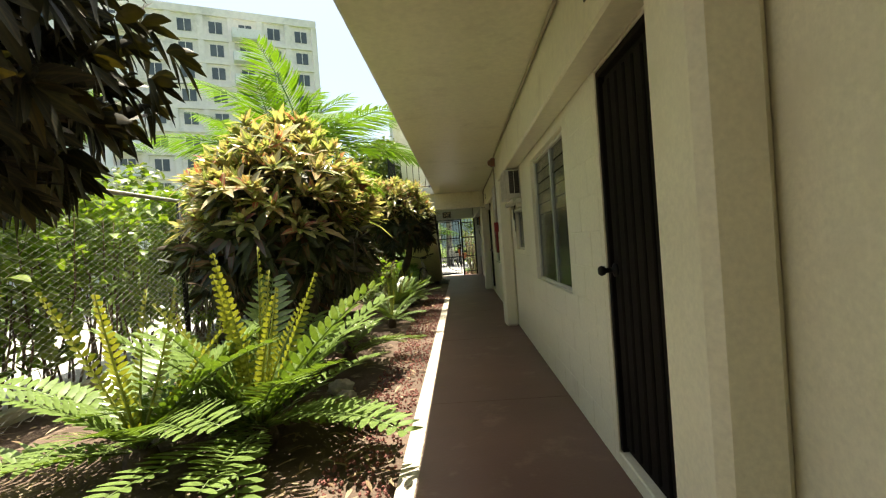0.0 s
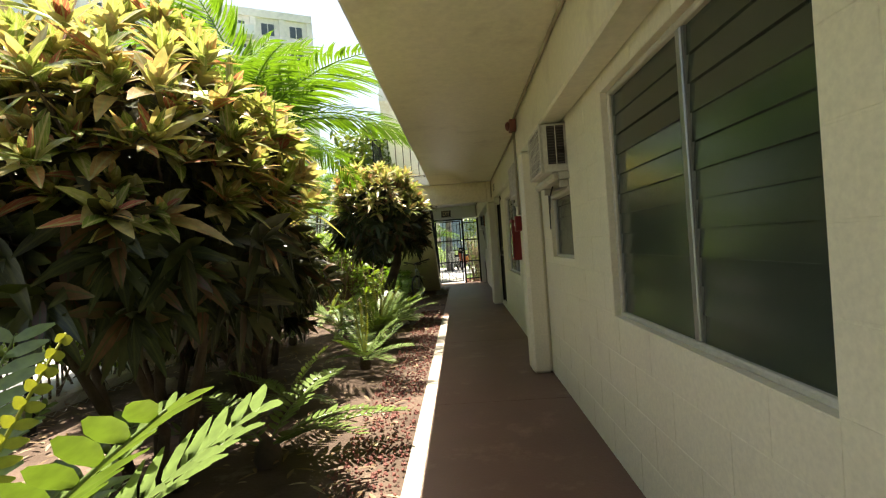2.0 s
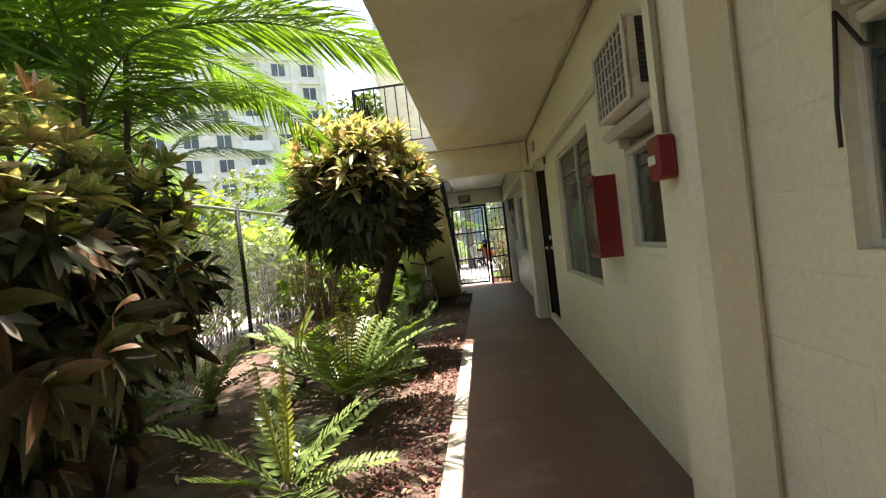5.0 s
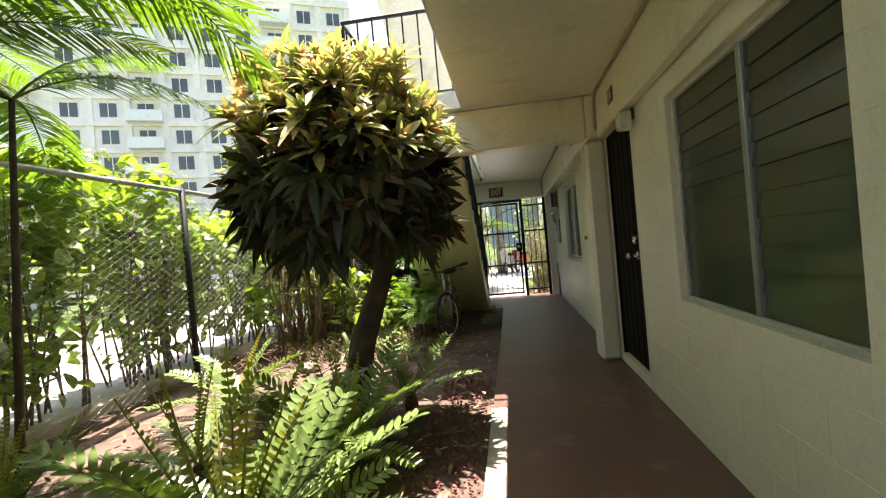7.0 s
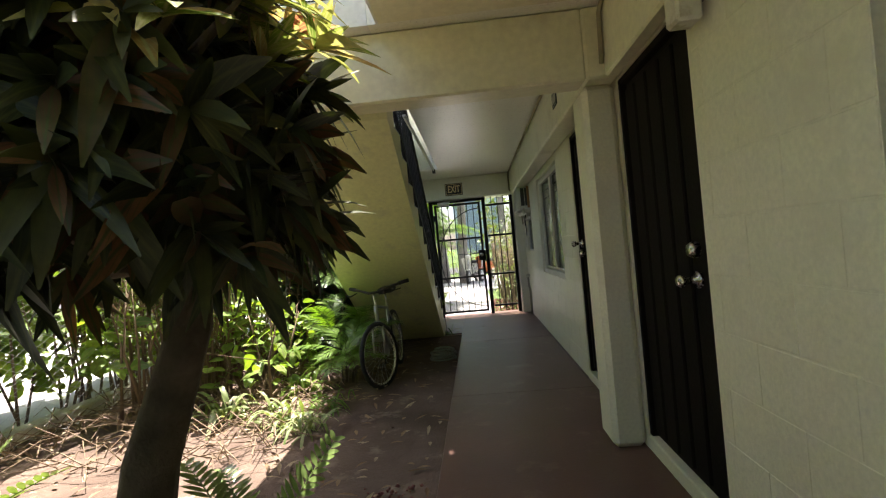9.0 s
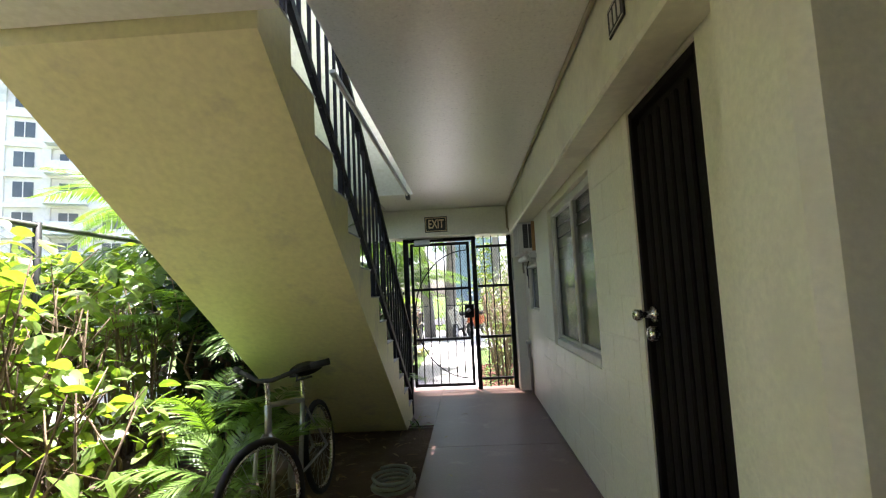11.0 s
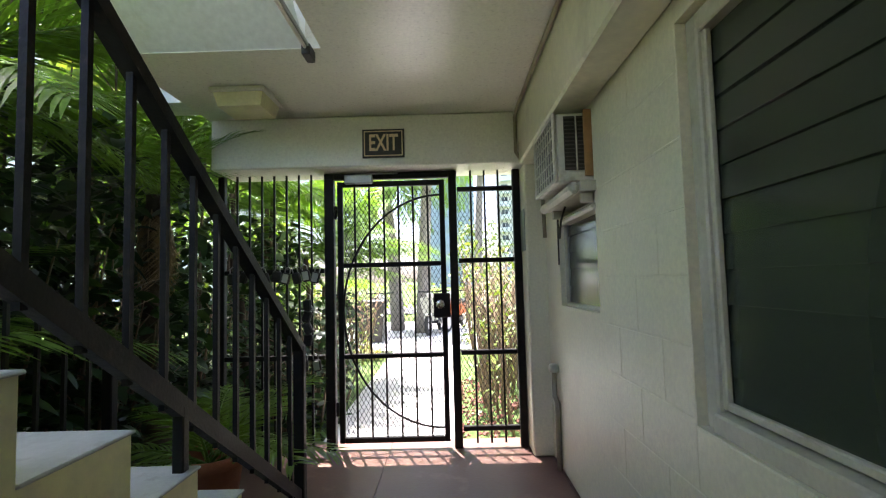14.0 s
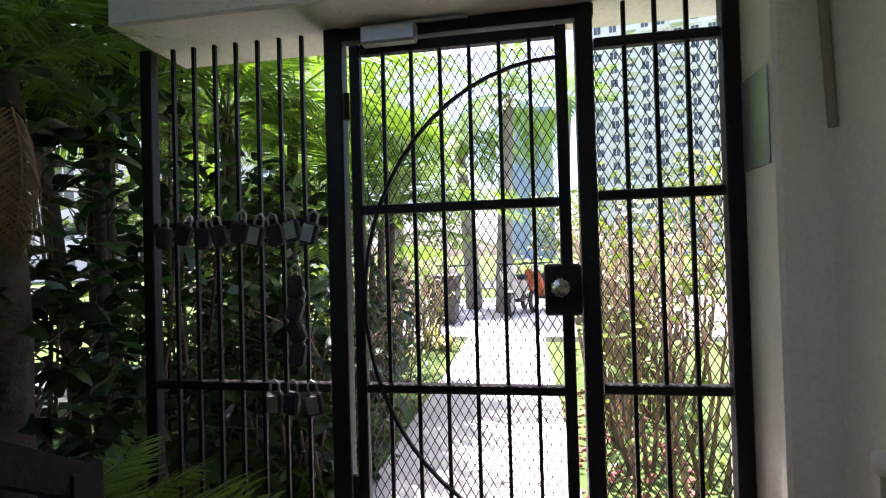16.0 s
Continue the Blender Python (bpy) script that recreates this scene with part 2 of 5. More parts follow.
L_STRAP = leaf_mat("pale_strap_leaf", [(0.0, (0.12, 0.2, 0.05)), (0.5, (0.28, 0.34, 0.13)), (1.0, (0.46, 0.48, 0.28))], (0.95, 1.0, 0.4), gloss=0.45, translucent=0.35)
# blade and vein colour taken below natural foliage to carry the crown's shade
L_DARKTREE = leaf_mat("shade_dark_tree_leaf", [(0.0, (0.01, 0.015, 0.006)), (0.6, (0.025, 0.026, 0.009)), (0.86, (0.06, 0.055, 0.014)), (1.0, (0.11, 0.085, 0.02))], (0.9, 0.8, 0.2), vein=(0.06, 0.05, 0.02), gloss=0.55, translucent=0.18)
L_FICUS = leaf_mat("small_hedge_leaf", [(0.0, (0.08, 0.13, 0.03)), (0.5, (0.15, 0.22, 0.05)), (1.0, (0.27, 0.31, 0.08))], (0.95, 1.0, 0.25), gloss=0.4, translucent=0.35)


# ---------- mesh helpers ----------
class Shape:
    """Vertices, faces and leaf coordinates gathered for one mesh."""

    def __init__(self):
        self.v, self.f, self.uv, self.n = [], [], [], 0

    def add(self, verts, faces, uv=None):
        verts = np.asarray(verts, float).reshape(-1, 3)
        self.v.append(verts)
        self.f.extend([tuple(i + self.n for i in q) for q in faces])
        self.uv.append(np.zeros((len(verts), 2)) if uv is None else uv)
        self.n += len(verts)
        return self

    def box(self, x0, x1, y0, y1, z0, z1, b=0.0):
        if b <= 0:
            v = [(x, y, z) for z in (z0, z1) for y in (y0, y1) for x in (x0, x1)]
            return self.add(v, [(0, 2, 3, 1), (4, 5, 7, 6), (0, 1, 5, 4), (2, 6, 7, 3), (0, 4, 6, 2), (1, 3, 7, 5)])
        b = min(b, (x1 - x0) / 2.1, (y1 - y0) / 2.1, (z1 - z0) / 2.1)
        v, idx = [], {}
        lo, hi = (x0, y0, z0), (x1, y1, z1)
        for k in range(8):
            s = (k & 1, k >> 1 & 1, k >> 2 & 1)
            for a in range(3):
                p = [(hi[i] - (b if i != a else 0)) if s[i] else (lo[i] + (b if i != a else 0)) for i in range(3)]
                idx[s, a] = len(v)
                v.append(p)
        f = []
        cen = [(lo[i] + hi[i]) / 2 for i in range(3)]

        def face(q):
            p = [Vector(v[i]) for i in q]
            nrm = (p[1] - p[0]).cross(p[2] - p[0])
            mid = sum(p, Vector()) / len(p) - Vector(cen)
            f.append(tuple(q) if nrm.dot(mid) > 0 else tuple(reversed(q)))
        for a in range(3):
            o = [i for i in range(3) if i != a]
            for s in (0, 1):
                q = []
                for c in ((0, 0), (1, 0), (1, 1), (0, 1)):
                    k = [0, 0, 0]
                    k[a], k[o[0]], k[o[1]] = s, c[0], c[1]
                    q.append(idx[tuple(k), a])
                face(q)
            for c in ((0, 0), (1, 0), (1, 1), (0, 1)):
                k0, k1 = [0, 0, 0], [0, 0, 0]
                k0[o[0]], k0[o[1]] = c
                k1[o[0]], k1[o[1]] = c
                k1[a] = 1
                face([idx[tuple(k0), o[0]], idx[tuple(k1), o[0]], idx[tuple(k1), o[1]], idx[tuple(k0), o[1]]])
        for k in range(8):
            s = (k & 1, k >> 1 & 1, k >> 2 & 1)
            face([idx[s, 0], idx[s, 1], idx[s, 2]])
        return self.add(v, f)

    def tube(self, pts, r, n=6, closed=False):
        pts = [Vector(p) for p in pts]
        rs = r if isinstance(r, (list, tuple)) else [r] * len(pts)
        v, f, up = [], [], None
        for i, p in enumerate(pts):
            a = pts[i - 1] if i or closed else p
            c = pts[(i + 1) % len(pts)] if i < len(pts) - 1 or closed else p
            d = (c - a).normalized()
            if up is None:
                up = d.orthogonal().normalized()
            else:
                up = (up - d * up.dot(d)).normalized()
            w = d.cross(up)
            for k in range(n):
                ang = 2 * math.pi * k / n
                v.append(p + (up * math.cos(ang) + w * math.sin(ang)) * rs[i])
        m = len(pts)
        for i in range(m if closed else m - 1):
            j = (i + 1) % m
            for k in range(n):
                f.append((i * n + k, i * n + (k + 1) % n, j * n + (k + 1) % n, j * n + k))
        if not closed:
            f.append(tuple(reversed(range(n))))
            f.append(tuple((m - 1) * n + k for k in range(n)))
        return self.add(v, f)

    def lathe(self, profile, n=16, centre=(0, 0, 0), axis='z'):
        v, f = [], []
        for r, h in profile:
            for k in range(n):
                a = 2 * math.pi * k / n
                c, s = r * math.cos(a), r * math.sin(a)
                p = {'z': (c, s, h), 'x': (h, c, s), 'y': (c, h, -s)}[axis]
                v.append([p[i] + centre[i] for i in range(3)])
        m = len(profile)
        for i in range(m - 1):
            for k in range(n):
                f.append((i * n + k, i * n + (k + 1) % n, (i + 1) * n + (k + 1) % n, (i + 1) * n + k))
        f.append(tuple(reversed(range(n))))
        f.append(tuple((m - 1) * n + k for k in range(n)))
        return self.add(v, f)

    def prism(self, outline, x0, x1):
        """An outline of (y, z) run from x0 to x1."""
        k = len(outline)
        v = [(x0, y, z) for y, z in outline] + [(x1, y, z) for y, z in outline]
        f = [tuple(reversed(range(k))), tuple(range(k, 2 * k))]
        f += [(i, (i + 1) % k, k + (i + 1) % k, k + i) for i in range(k)]
        return self.add(v, f)

    def leaves(self, p, d, up, length, width, droop=0.2, fold=0.2, rows=5, blunt=0.0):
        """Many leaf blades at once: bases p, directions d, upper sides up."""
        p, d, up = (np.asarray(a, float).reshape(-1, 3) for a in (p, d, up))
        n = len(p)
        length, width = np.broadcast_to(length, n)[:, None], np.broadcast_to(width, n)[:, None]
        droop = np.broadcast_to(droop, n)[:, None]
        d = d / np.linalg.norm(d, axis=1, keepdims=True)
        side = np.cross(d, up)
        side /= np.linalg.norm(side, axis=1, keepdims=True) + 1e-9
        nrm = np.cross(side, d)
        out, uv = np.zeros((n, rows * 3, 3)), np.zeros((n, rows * 3, 2))
        for r in range(rows):
            s = r / (rows - 1)
            w = math.sin(math.pi * min(max(s, 0.02), 0.985) ** 0.8) ** (0.75 - 0.45 * blunt)
            mid = p + d * length * (s - 0.12 * s * s * droop) + np.array([0, 0, -1.0]) * droop * length * s * s
            for c, q in enumerate((-1, 0, 1)):
                out[:, r * 3 + c] = mid + side * (width * 0.5 * w * q) + nrm * (abs(q) * fold * width * 0.5 * w)
                uv[:, r * 3 + c] = (0.5 + 0.5 * q * w, s)
        f = []
        for r in range(rows - 1):
            for c in (0, 1):
                a = r * 3 + c
                f.append((a, a + 1, a + 4, a + 3))
        base = (np.arange(n) * rows * 3)[:, None, None]
        faces = (np.asarray(f)[None] + base).reshape(-1, 4)
        return self.add(out.reshape(-1, 3), faces.tolist(), uv.reshape(-1, 2))

    def mesh(self, name, mat, smooth=False):
        me = bpy.data.meshes.new(name)
        v = np.concatenate(self.v)
        me.from_pydata(v.tolist(), [], self.f)
        if any(u.any() for u in self.uv):
            uv = np.concatenate(self.uv)
            lay = me.uv_layers.new(name="leaf")
            li = np.zeros(len(me.loops), int)
            me.loops.foreach_get("vertex_index", li)
            lay.data.foreach_set("uv", uv[li].ravel())
        if smooth:
            me.polygons.foreach_set("use_smooth", [True] * len(me.polygons))
        me.materials.append(mat)
        me.update()
        return me

    def ob(self, name, mat, parent=None, label="", category="", group="", kind="", smooth=False, m=None):
        o = new(name, self.mesh(name, mat, smooth))
        if parent:
            o.parent = parent
        if m is not None:
            o.matrix_basis = m
        return tagged(o, label, category, group, kind)


def thing(name, m, label, category, group=""):
    o = new(name)
    o.empty_display_size = 0.1
    o.matrix_basis = m
    return tagged(o, label, category, group)


def share(name, mesh, parent, m=None, label=""):
    o = new(name, mesh)
    o.parent = parent
    if m is not None:
        o.matrix_basis = m
    return tagged(o, label)


def words(text, size, depth, mat, name, parent, m, label=""):
    """Raised letters as a mesh, centred on the origin, in the xy plane."""
    cu = bpy.data.curves.new(name, 'FONT')
    cu.body, cu.size, cu.extrude, cu.offset = text, size, depth, size * 0.02
    cu.align_x, cu.align_y = 'CENTER', 'CENTER'
    tmp = bpy.data.objects.new(name, cu)
    scene.collection.objects.link(tmp)
    me = bpy.data.meshes.new_from_object(tmp.evaluated_get(bpy.context.evaluated_depsgraph_get()))
    bpy.data.objects.remove(tmp)
    me.materials.clear()
    me.materials.append(mat)
    return share(name, me, parent, m, label)


def bpts(rng, n, lo, hi):
    return rng.uniform(lo, hi, n)


# ---------- large structure ----------
XW, XB = 1.475, 1.30          # wall face, beam and pillar face
CEIL, UP = 2.42, 2.58        # ceiling, upper floor level
rng = np.random.default_rng(7)

# opening: y0, y1, z0, z1
DOORS = {"door_1": (3.5, 4.34, 0.0, 2.03), "door_2": (12.95, 13.83, 0.0, 2.03), "door_3": (14.56, 15.235, 0.0, 2.03)}
WIDE = {"window_1": (5.17, 6.67, 0.80, 1.95), "window_4": (10.64, 12.13, 0.755, 1.91), "window_5": (15.975, 17.52, 0.79, 1.97)}
SMALL = {"window_2": (7.49, 8.24, 1.07, 2.02), "window_3": (9.07, 9.84, 1.05, 2.02), "window_6": (18.38, 19.15, 1.05, 2.02)}
holes = sorted([*DOORS.values(), *WIDE.values(), *SMALL.values()])
w, y = Shape(), -4.0
for y0, y1, z0, z1 in holes:
    w.box(XW, XW + 0.2, y, y0, 0, CEIL)
    if z0 > 0:
        w.box(XW, XW + 0.2, y0, y1, 0, z0)
    w.box(XW, XW + 0.2, y0, y1, z1, CEIL)
    y = y1
w.box(XW, XW + 0.2, y, 19.55, 0, CEIL)
w.ob("wall_east", M_WALL, label="cream painted hollow block wall along the walkway", category="wall", kind="structure")

XB1, XB2 = 1.315, 1.395
for a, c, x in ((-4, 8.89, XB1), (8.89, 13.75, XB2), (13.75, 19.55, XB)):
    Shape().box(x, XW - 0.002, a, c, 2.03, CEIL - 0.002, 0.012).ob("beam_east", M_CEIL, label="cream painted concrete beam above the doors", category="beam", kind="structure")
for i, (a, c) in enumerate(((2.92, 3.21), (8.6, 8.88), (13.85, 14.13))):
    Shape().box(XB - 0.01, XW - 0.002, a, c, 0.0, 2.029, 0.03).ob(f"pillar_{i + 1}", M_WALL, label="cream painted wall pillar with rounded edges", category="pillar", kind="structure")
Shape().box(-0.86, XB, 13.752, 13.95, 2.03, CEIL - 0.002, 0.012).ob("beam_cross", M_CEIL, label="cream concrete beam across the walkway", category="beam", kind="structure")

# upper slabs
Shape().box(0.22, 6, -4, 13.66, CEIL, UP).ob("ceiling", M_CEIL, label="cream glossy painted walkway ceiling slab", category="ceiling", kind="structure")
Shape().box(0.16, 6, 13.66, 18.52, CEIL, UP).box(-0.92, 6, 18.52, 20.0, CEIL, UP).ob("ceiling_lobby", M_LOBBY, label="off-white glossy painted ceiling slab beside the stairs", category="ceiling", kind="structure")
Shape().box(0.205, 0.218, -4, 13.66, CEIL + 0.004, UP + 0.02).ob("trim", M_FASCIA, label="white painted slab edge", category="trim", kind="structure")
Shape().box(-0.9, 0.158, 13.95, 14.55, 2.22, UP).box(-0.9, 0.158, 13.66, 13.95, CEIL, UP).ob("landing_slab", M_FASCIA, label="white painted stair landing slab", category="landing", kind="structure")
Shape().box(-0.9, 1.65, 19.55, 19.98, 2.05, CEIL - 0.002, 0.01).ob("beam_gate", M_LOBBY, label="cream beam above the iron gate", category="beam", kind="structure")
Shape().box(1.335, 1.65, 19.55, 19.98, 0, 2.05, 0.012).ob("wall_gate_jamb", M_WALL, label="cream wall end beside the iron gate", category="wall", kind="structure")

# the storeys above and the rooms behind close the place
Shape().box(XW, 6, -4, 20, UP, 8.2).ob("wall_upper", M_FASCIA, label="white painted upper storey wall", category="wall", kind="structure")
Shape().box(-1.5, XW - 0.003, 19.62, 19.9, UP + 0.003, 8.6).ob("wall_stair_tower", M_FASCIA, label="white painted stair end wall", category="wall", kind="structure")
Shape().box(0.22, XW - 0.003, -4, 13.6, 5.0, 5.16).box(0.22, 6, -4, 19.6, 8.2, 8.35).ob("roof_slab", M_FASCIA, label="white painted upper slab", category="roof", kind="structure")
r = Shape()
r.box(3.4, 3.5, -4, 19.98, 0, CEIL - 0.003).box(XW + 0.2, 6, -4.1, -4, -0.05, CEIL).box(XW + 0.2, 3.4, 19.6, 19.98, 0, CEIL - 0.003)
r.ob("wall_rooms", M_DIM, label="room walls behind the windows, dimness painted into the colour", category="wall", kind="structure")
Shape().box(XW + 0.2, 6, -4, 20, -0.12, -0.004).ob("floor_rooms", M_DIM, label="room floor behind the windows, dimness painted into the colour", category="floor", kind="structure")
# added behind the start, out of view, to keep light off the near walls
Shape().box(-3.2, XW - 0.003, 0.45, 0.6, 0, 5).ob("light_block_south", M_DIM, label="added unseen wall blocking light from the south end", category="wall", kind="structure")

# walkway floor: painted slabs with narrow joints
floor = Shape().box(0.325, XW + 0.19, -4, 19.98, -0.14, -0.012).box(-0.9, 0.335, 18.0, 19.98, -0.14, -0.012).ob(
    "floor", M_KERB, label="concrete bed of the walkway", category="floor", kind="structure")
cuts = [-4, -1.6, 0.75, 3.12, 5.5, 7.9, 10.3, 12.7, 15.05, 17.3, 19.98]
for a, c in zip(cuts, cuts[1:]):
    Shape().box(0.424 if a < 12.6 else 0.324, XW + 0.19, a + 0.0015, c - 0.0015, -0.012, 0.0, 0.002).ob("slab", M_WALK, floor)
Shape().box(-0.9, 0.322, 18.01, 19.97, -0.012, 0.0, 0.003).ob("slab", M_WALK, floor)
# sunlit edge painted as a paler strip, ending where the landing's shadow starts
Shape().box(0.318, 0.42, -4, 12.69, -0.011, -0.001, 0.004).ob("kerb", M_KERB, label="pale strip on the walkway edge, sunlight painted into its colour", category="kerb", kind="structure")
Shape().box(XW - 0.012, XW - 0.001, 15.3, 19.5, 0.0, 0.012).ob("baseboard", M_WALK, label="red-brown paint line at the wall foot", category="baseboard", kind="structure")

# ground
Shape().box(-700, 700, -700, 700, -0.6, -0.1).ob("ground", M_GRASS, label="grass and ground reaching the horizon", category="ground", kind="structure")


def sheet(x0, x1, y0, y1, z, amp, step, freq):
    nx, ny = max(2, int((x1 - x0) / step) + 1), max(2, int((y1 - y0) / step) + 1)
    xs, ys = np.linspace(x0, x1, nx), np.linspace(y0, y1, ny)
    v = [(a, c, z + amp * noise.noise(Vector((a * freq, c * freq, 3.1))) + amp * 0.4 * noise.noise(Vector((a * freq * 4, c * freq * 4, 1.7)))) for c in ys for a in xs]
    f = [(j * nx + i, j * nx + i + 1, (j + 1) * nx + i + 1, (j + 1) * nx + i) for j in range(ny - 1) for i in range(nx - 1)]
    return Shape().add(v, f)


sheet(-3.1, 0.32, -4, 19.6, -0.03, 0.035, 0.12, 1.3).ob("garden_soil", M_SOIL, label="brown garden soil with dry litter", category="soil", kind="structure", smooth=True)
Shape().box(-9.5, -3.25, -10, 23, -0.15, 0.0).ob("pavement", M_CONC, label="sunlit pale concrete yard behind the fence", category="pavement", kind="structure")
Shape().box(-3.25, -3.1, -10, 26, -0.15, 0.07, 0.015).ob("kerb_yard", M_KERB, label="low concrete kerb along the fence", category="kerb", kind="structure")


# ---------- stairs ----------
def stair_flight(m, name, label, paint):
    st = thing(name, m, label, "stairs")
    run, rise, n = 0.2875, 0.1813, 14
    nose = lambda i: 17.458 + run * (4 - i)
    up = [(nose(1), 0.0)]
    for i in range(1, n):
        up += [(nose(i), rise * i - 0.002), (nose(i + 1), rise * i - 0.002)]
    soff = lambda q: 0.5 + 0.655 * (17.1 - q)
    yz = up + [(14.56, rise * 13 - 0.002), (14.56, soff(14.56)), (17.86, 0.0)]
    Shape().prism(yz, -0.9, 0.08).ob("flight", paint, st, "cream painted concrete flight with a smooth sloping soffit")
    for i in range(1, n):
        Shape().box(-0.9, 0.085, nose(i + 1), nose(i) + 0.012, rise * i - 0.002, rise * i + 0.006, 0.003).ob("tread", M_TREAD, st)
    return st


flight = stair_flight(pose(0, 0, 0), "stairs", "cream concrete stair flight rising over the garden", M_STAIR)
stair_flight(pose(0, 0.66, CEIL + 0.004), "stairs", "white concrete stair flight of the upper storey", M_FASCIA)


def stair_railing(m):
    rl = thing("stair_railing", m, "black iron stair railing with square bars", "railing", "stair railings")
    x, slope = 0.05, 0.6467
    nosez = lambda q: 0.7372 + slope * (17.458 - q)
    Shape().box(x - 0.025, x + 0.025, 18.46, 18.51, 0.0, 0.93, 0.005).ob("newel", M_BLACK, rl)
    y0, y1 = 18.48, 14.62
    hz = lambda q: nosez(q) + 0.86

    def sloped(z_of, h, wd, name, bar):
        Shape().prism([(y0, z_of(y0) - h), (y1, z_of(y1) - h), (y1, z_of(y1)), (y0, z_of(y0))], x - wd / 2, x + wd / 2).ob(name, bar, rl)
    sloped(hz, 0.045, 0.045, "handrail", M_BLACK)
    sloped(lambda q: nosez(q) + 0.17, 0.06, 0.03, "bottom_rail", M_BLACK)
    q = y0 - 0.14
    while q > y1 + 0.05:
        Shape().box(x - 0.008, x + 0.008, q - 0.008, q + 0.008, nosez(q) + 0.10, hz(q) - 0.03).ob("baluster", M_BLACK, rl)
        q -= 0.1425
    for q in (17.46, 16.6, 15.75, 14.9):
        Shape().box(x - 0.016, x + 0.016, q - 0.05, q - 0.018, nosez(q) - 0.06, nosez(q) + 0.17, 0.004).ob("post", M_BLACK, rl)
    return rl


stair_railing(pose(0, 0, 0))
stair_railing(pose(-0.92, 0, 0))
stair_railing(pose(0, 0.66, CEIL + 0.006))


def landing_railing():
    rl = thing("landing_railing", pose(0, 13.74, UP), "thin dark iron railing on the upper landing", "railing")
    Shape().box(-0.87, 1.4, -0.018, 0.018, 0.79, 0.815, 0.003).ob("handrail", M_GREENIRON, rl)
    Shape().box(-0.87, 1.4, -0.012, 0.012, 0.03, 0.05, 0.003).ob("bottom_rail", M_GREENIRON, rl)
    bar = Shape().box(-0.007, 0.007, -0.007, 0.007, 0.05, 0.79).mesh("baluster", M_GREENIRON)
    q = -0.86
    while q < 1.4:
        share("baluster", bar, rl, pose(q, 0, 0))
        q += 0.145
    for q in (-0.86, 0.2):
        Shape().box(q - 0.014, q + 0.014, -0.014, 0.014, 0, 0.815, 0.003).ob("post", M_GREENIRON, rl)
    rs = thing("landing_railing", pose(-0.87, 13.74, UP), "thin dark iron railing on the upper landing", "railing")
    Shape().box(-0.012, 0.012, 0.02, 0.86, 0.79, 0.815, 0.003).ob("handrail", M_GREENIRON, rs)
    Shape().box(-0.012, 0.012, 0.02, 0.86, 0.03, 0.05, 0.003).ob("bottom_rail", M_GREENIRON, rs)
    for k in range(6):
        share("baluster", bar, rs, pose(0, 0.14 + 0.14 * k, 0))


landing_railing()


# ---------- iron gate at the end of the walkway ----------
GY = 19.78


def diamonds(x0, x1, z0, z1, y, r=0.0025, sx=0.0165, sz=0.058):
    """Expanded metal: zigzag strands."""
    s = Shape()
    n = int((x1 - x0) / sx)
    for i in range(n + 1):
        pts, k, z = [], 0, z0
        while z <= z1:
            off = (sx / 2) * (1 if (k % 2) ^ (i % 2) else -1)
            pts.append((min(max(x0 + i * sx + off, x0), x1), y, z))
            z += sz / 2
            k += 1
        s.tube(pts, r, 3)
    return s


def gate_leaf():
    g = thing("iron_gate", pose(0, GY, 0), "closed black iron gate with arched bar and expanded metal", "gate")
    x0, x1, z0, z1 = -0.045, 0.765, 0.05, 1.985
    Shape().box(x0, x0 + 0.04, -0.02, 0.02, z0, z1, 0.004).ob("stile", M_BLACK, g)
    Shape().box(x1 - 0.04, x1, -0.02, 0.02, z0, z1, 0.004).ob("stile", M_BLACK, g)
    for a, h in ((z0, 0.04), (0.66, 0.035), (1.335, 0.035), (z1 - 0.04, 0.04)):
        Shape().box(x0 + 0.04, x1 - 0.04, -0.018, 0.018, a, a + h, 0.004).ob("rail", M_BLACK, g)
    bar = Shape().box(-0.007, 0.007, -0.007, 0.007, z0 + 0.04, z1 - 0.04).mesh("bar", M_BLACK)
    for k in range(1, 7):
        share("bar", bar, g, pose(x0 + 0.02 + (x1 - x0 - 0.04) * k / 7, 0, 0))
    pts = []
    for k in range(29):
        a = math.radians(90 + 180 * k / 28)
        pts.append((0.73 + 0.735 * math.cos(a), -0.014, 1.01 + 0.86 * math.sin(a)))
    Shape().tube(pts, 0.009, 5).ob("arch_bar", M_BLACK, g, "curved flat bar bowed across the gate")
    diamonds(x0 + 0.05, x1 - 0.04, z0 + 0.05, z1 - 0.05, 0.016).ob("expanded_metal", M_BLACK, g, "fine expanded metal mesh", kind="stuff")
    lock = Shape().box(0.665, 0.79, -0.05, 0.04, 0.95, 1.13, 0.008).ob("lock_box", M_BLACK, g, "black steel lock box")
    Shape().lathe([(0.012, -0.10), (0.03, -0.095), (0.034, -0.075), (0.02, -0.06), (0.014, -0.05)], 14, (0.715, 0, 1.05), 'y').ob("knob", M_CHROME, lock, "round chrome knob")
    cl = Shape().box(0.02, 0.23, -0.075, -0.024, 1.96, 2.03, 0.008).ob("door_closer", M_ALU, g, "grey door closer body")
    Shape().box(0.1, 0.42, -0.055, -0.04, 2.03, 2.04, 0.002).ob("closer_arm", M_ALU, cl)
    for z in (0.3, 1.75):
        Shape().lathe([(0.012, -0.05), (0.012, 0.05)], 10, (x0 - 0.012, -0.02, z)).ob("hinge", M_BLACK, g)


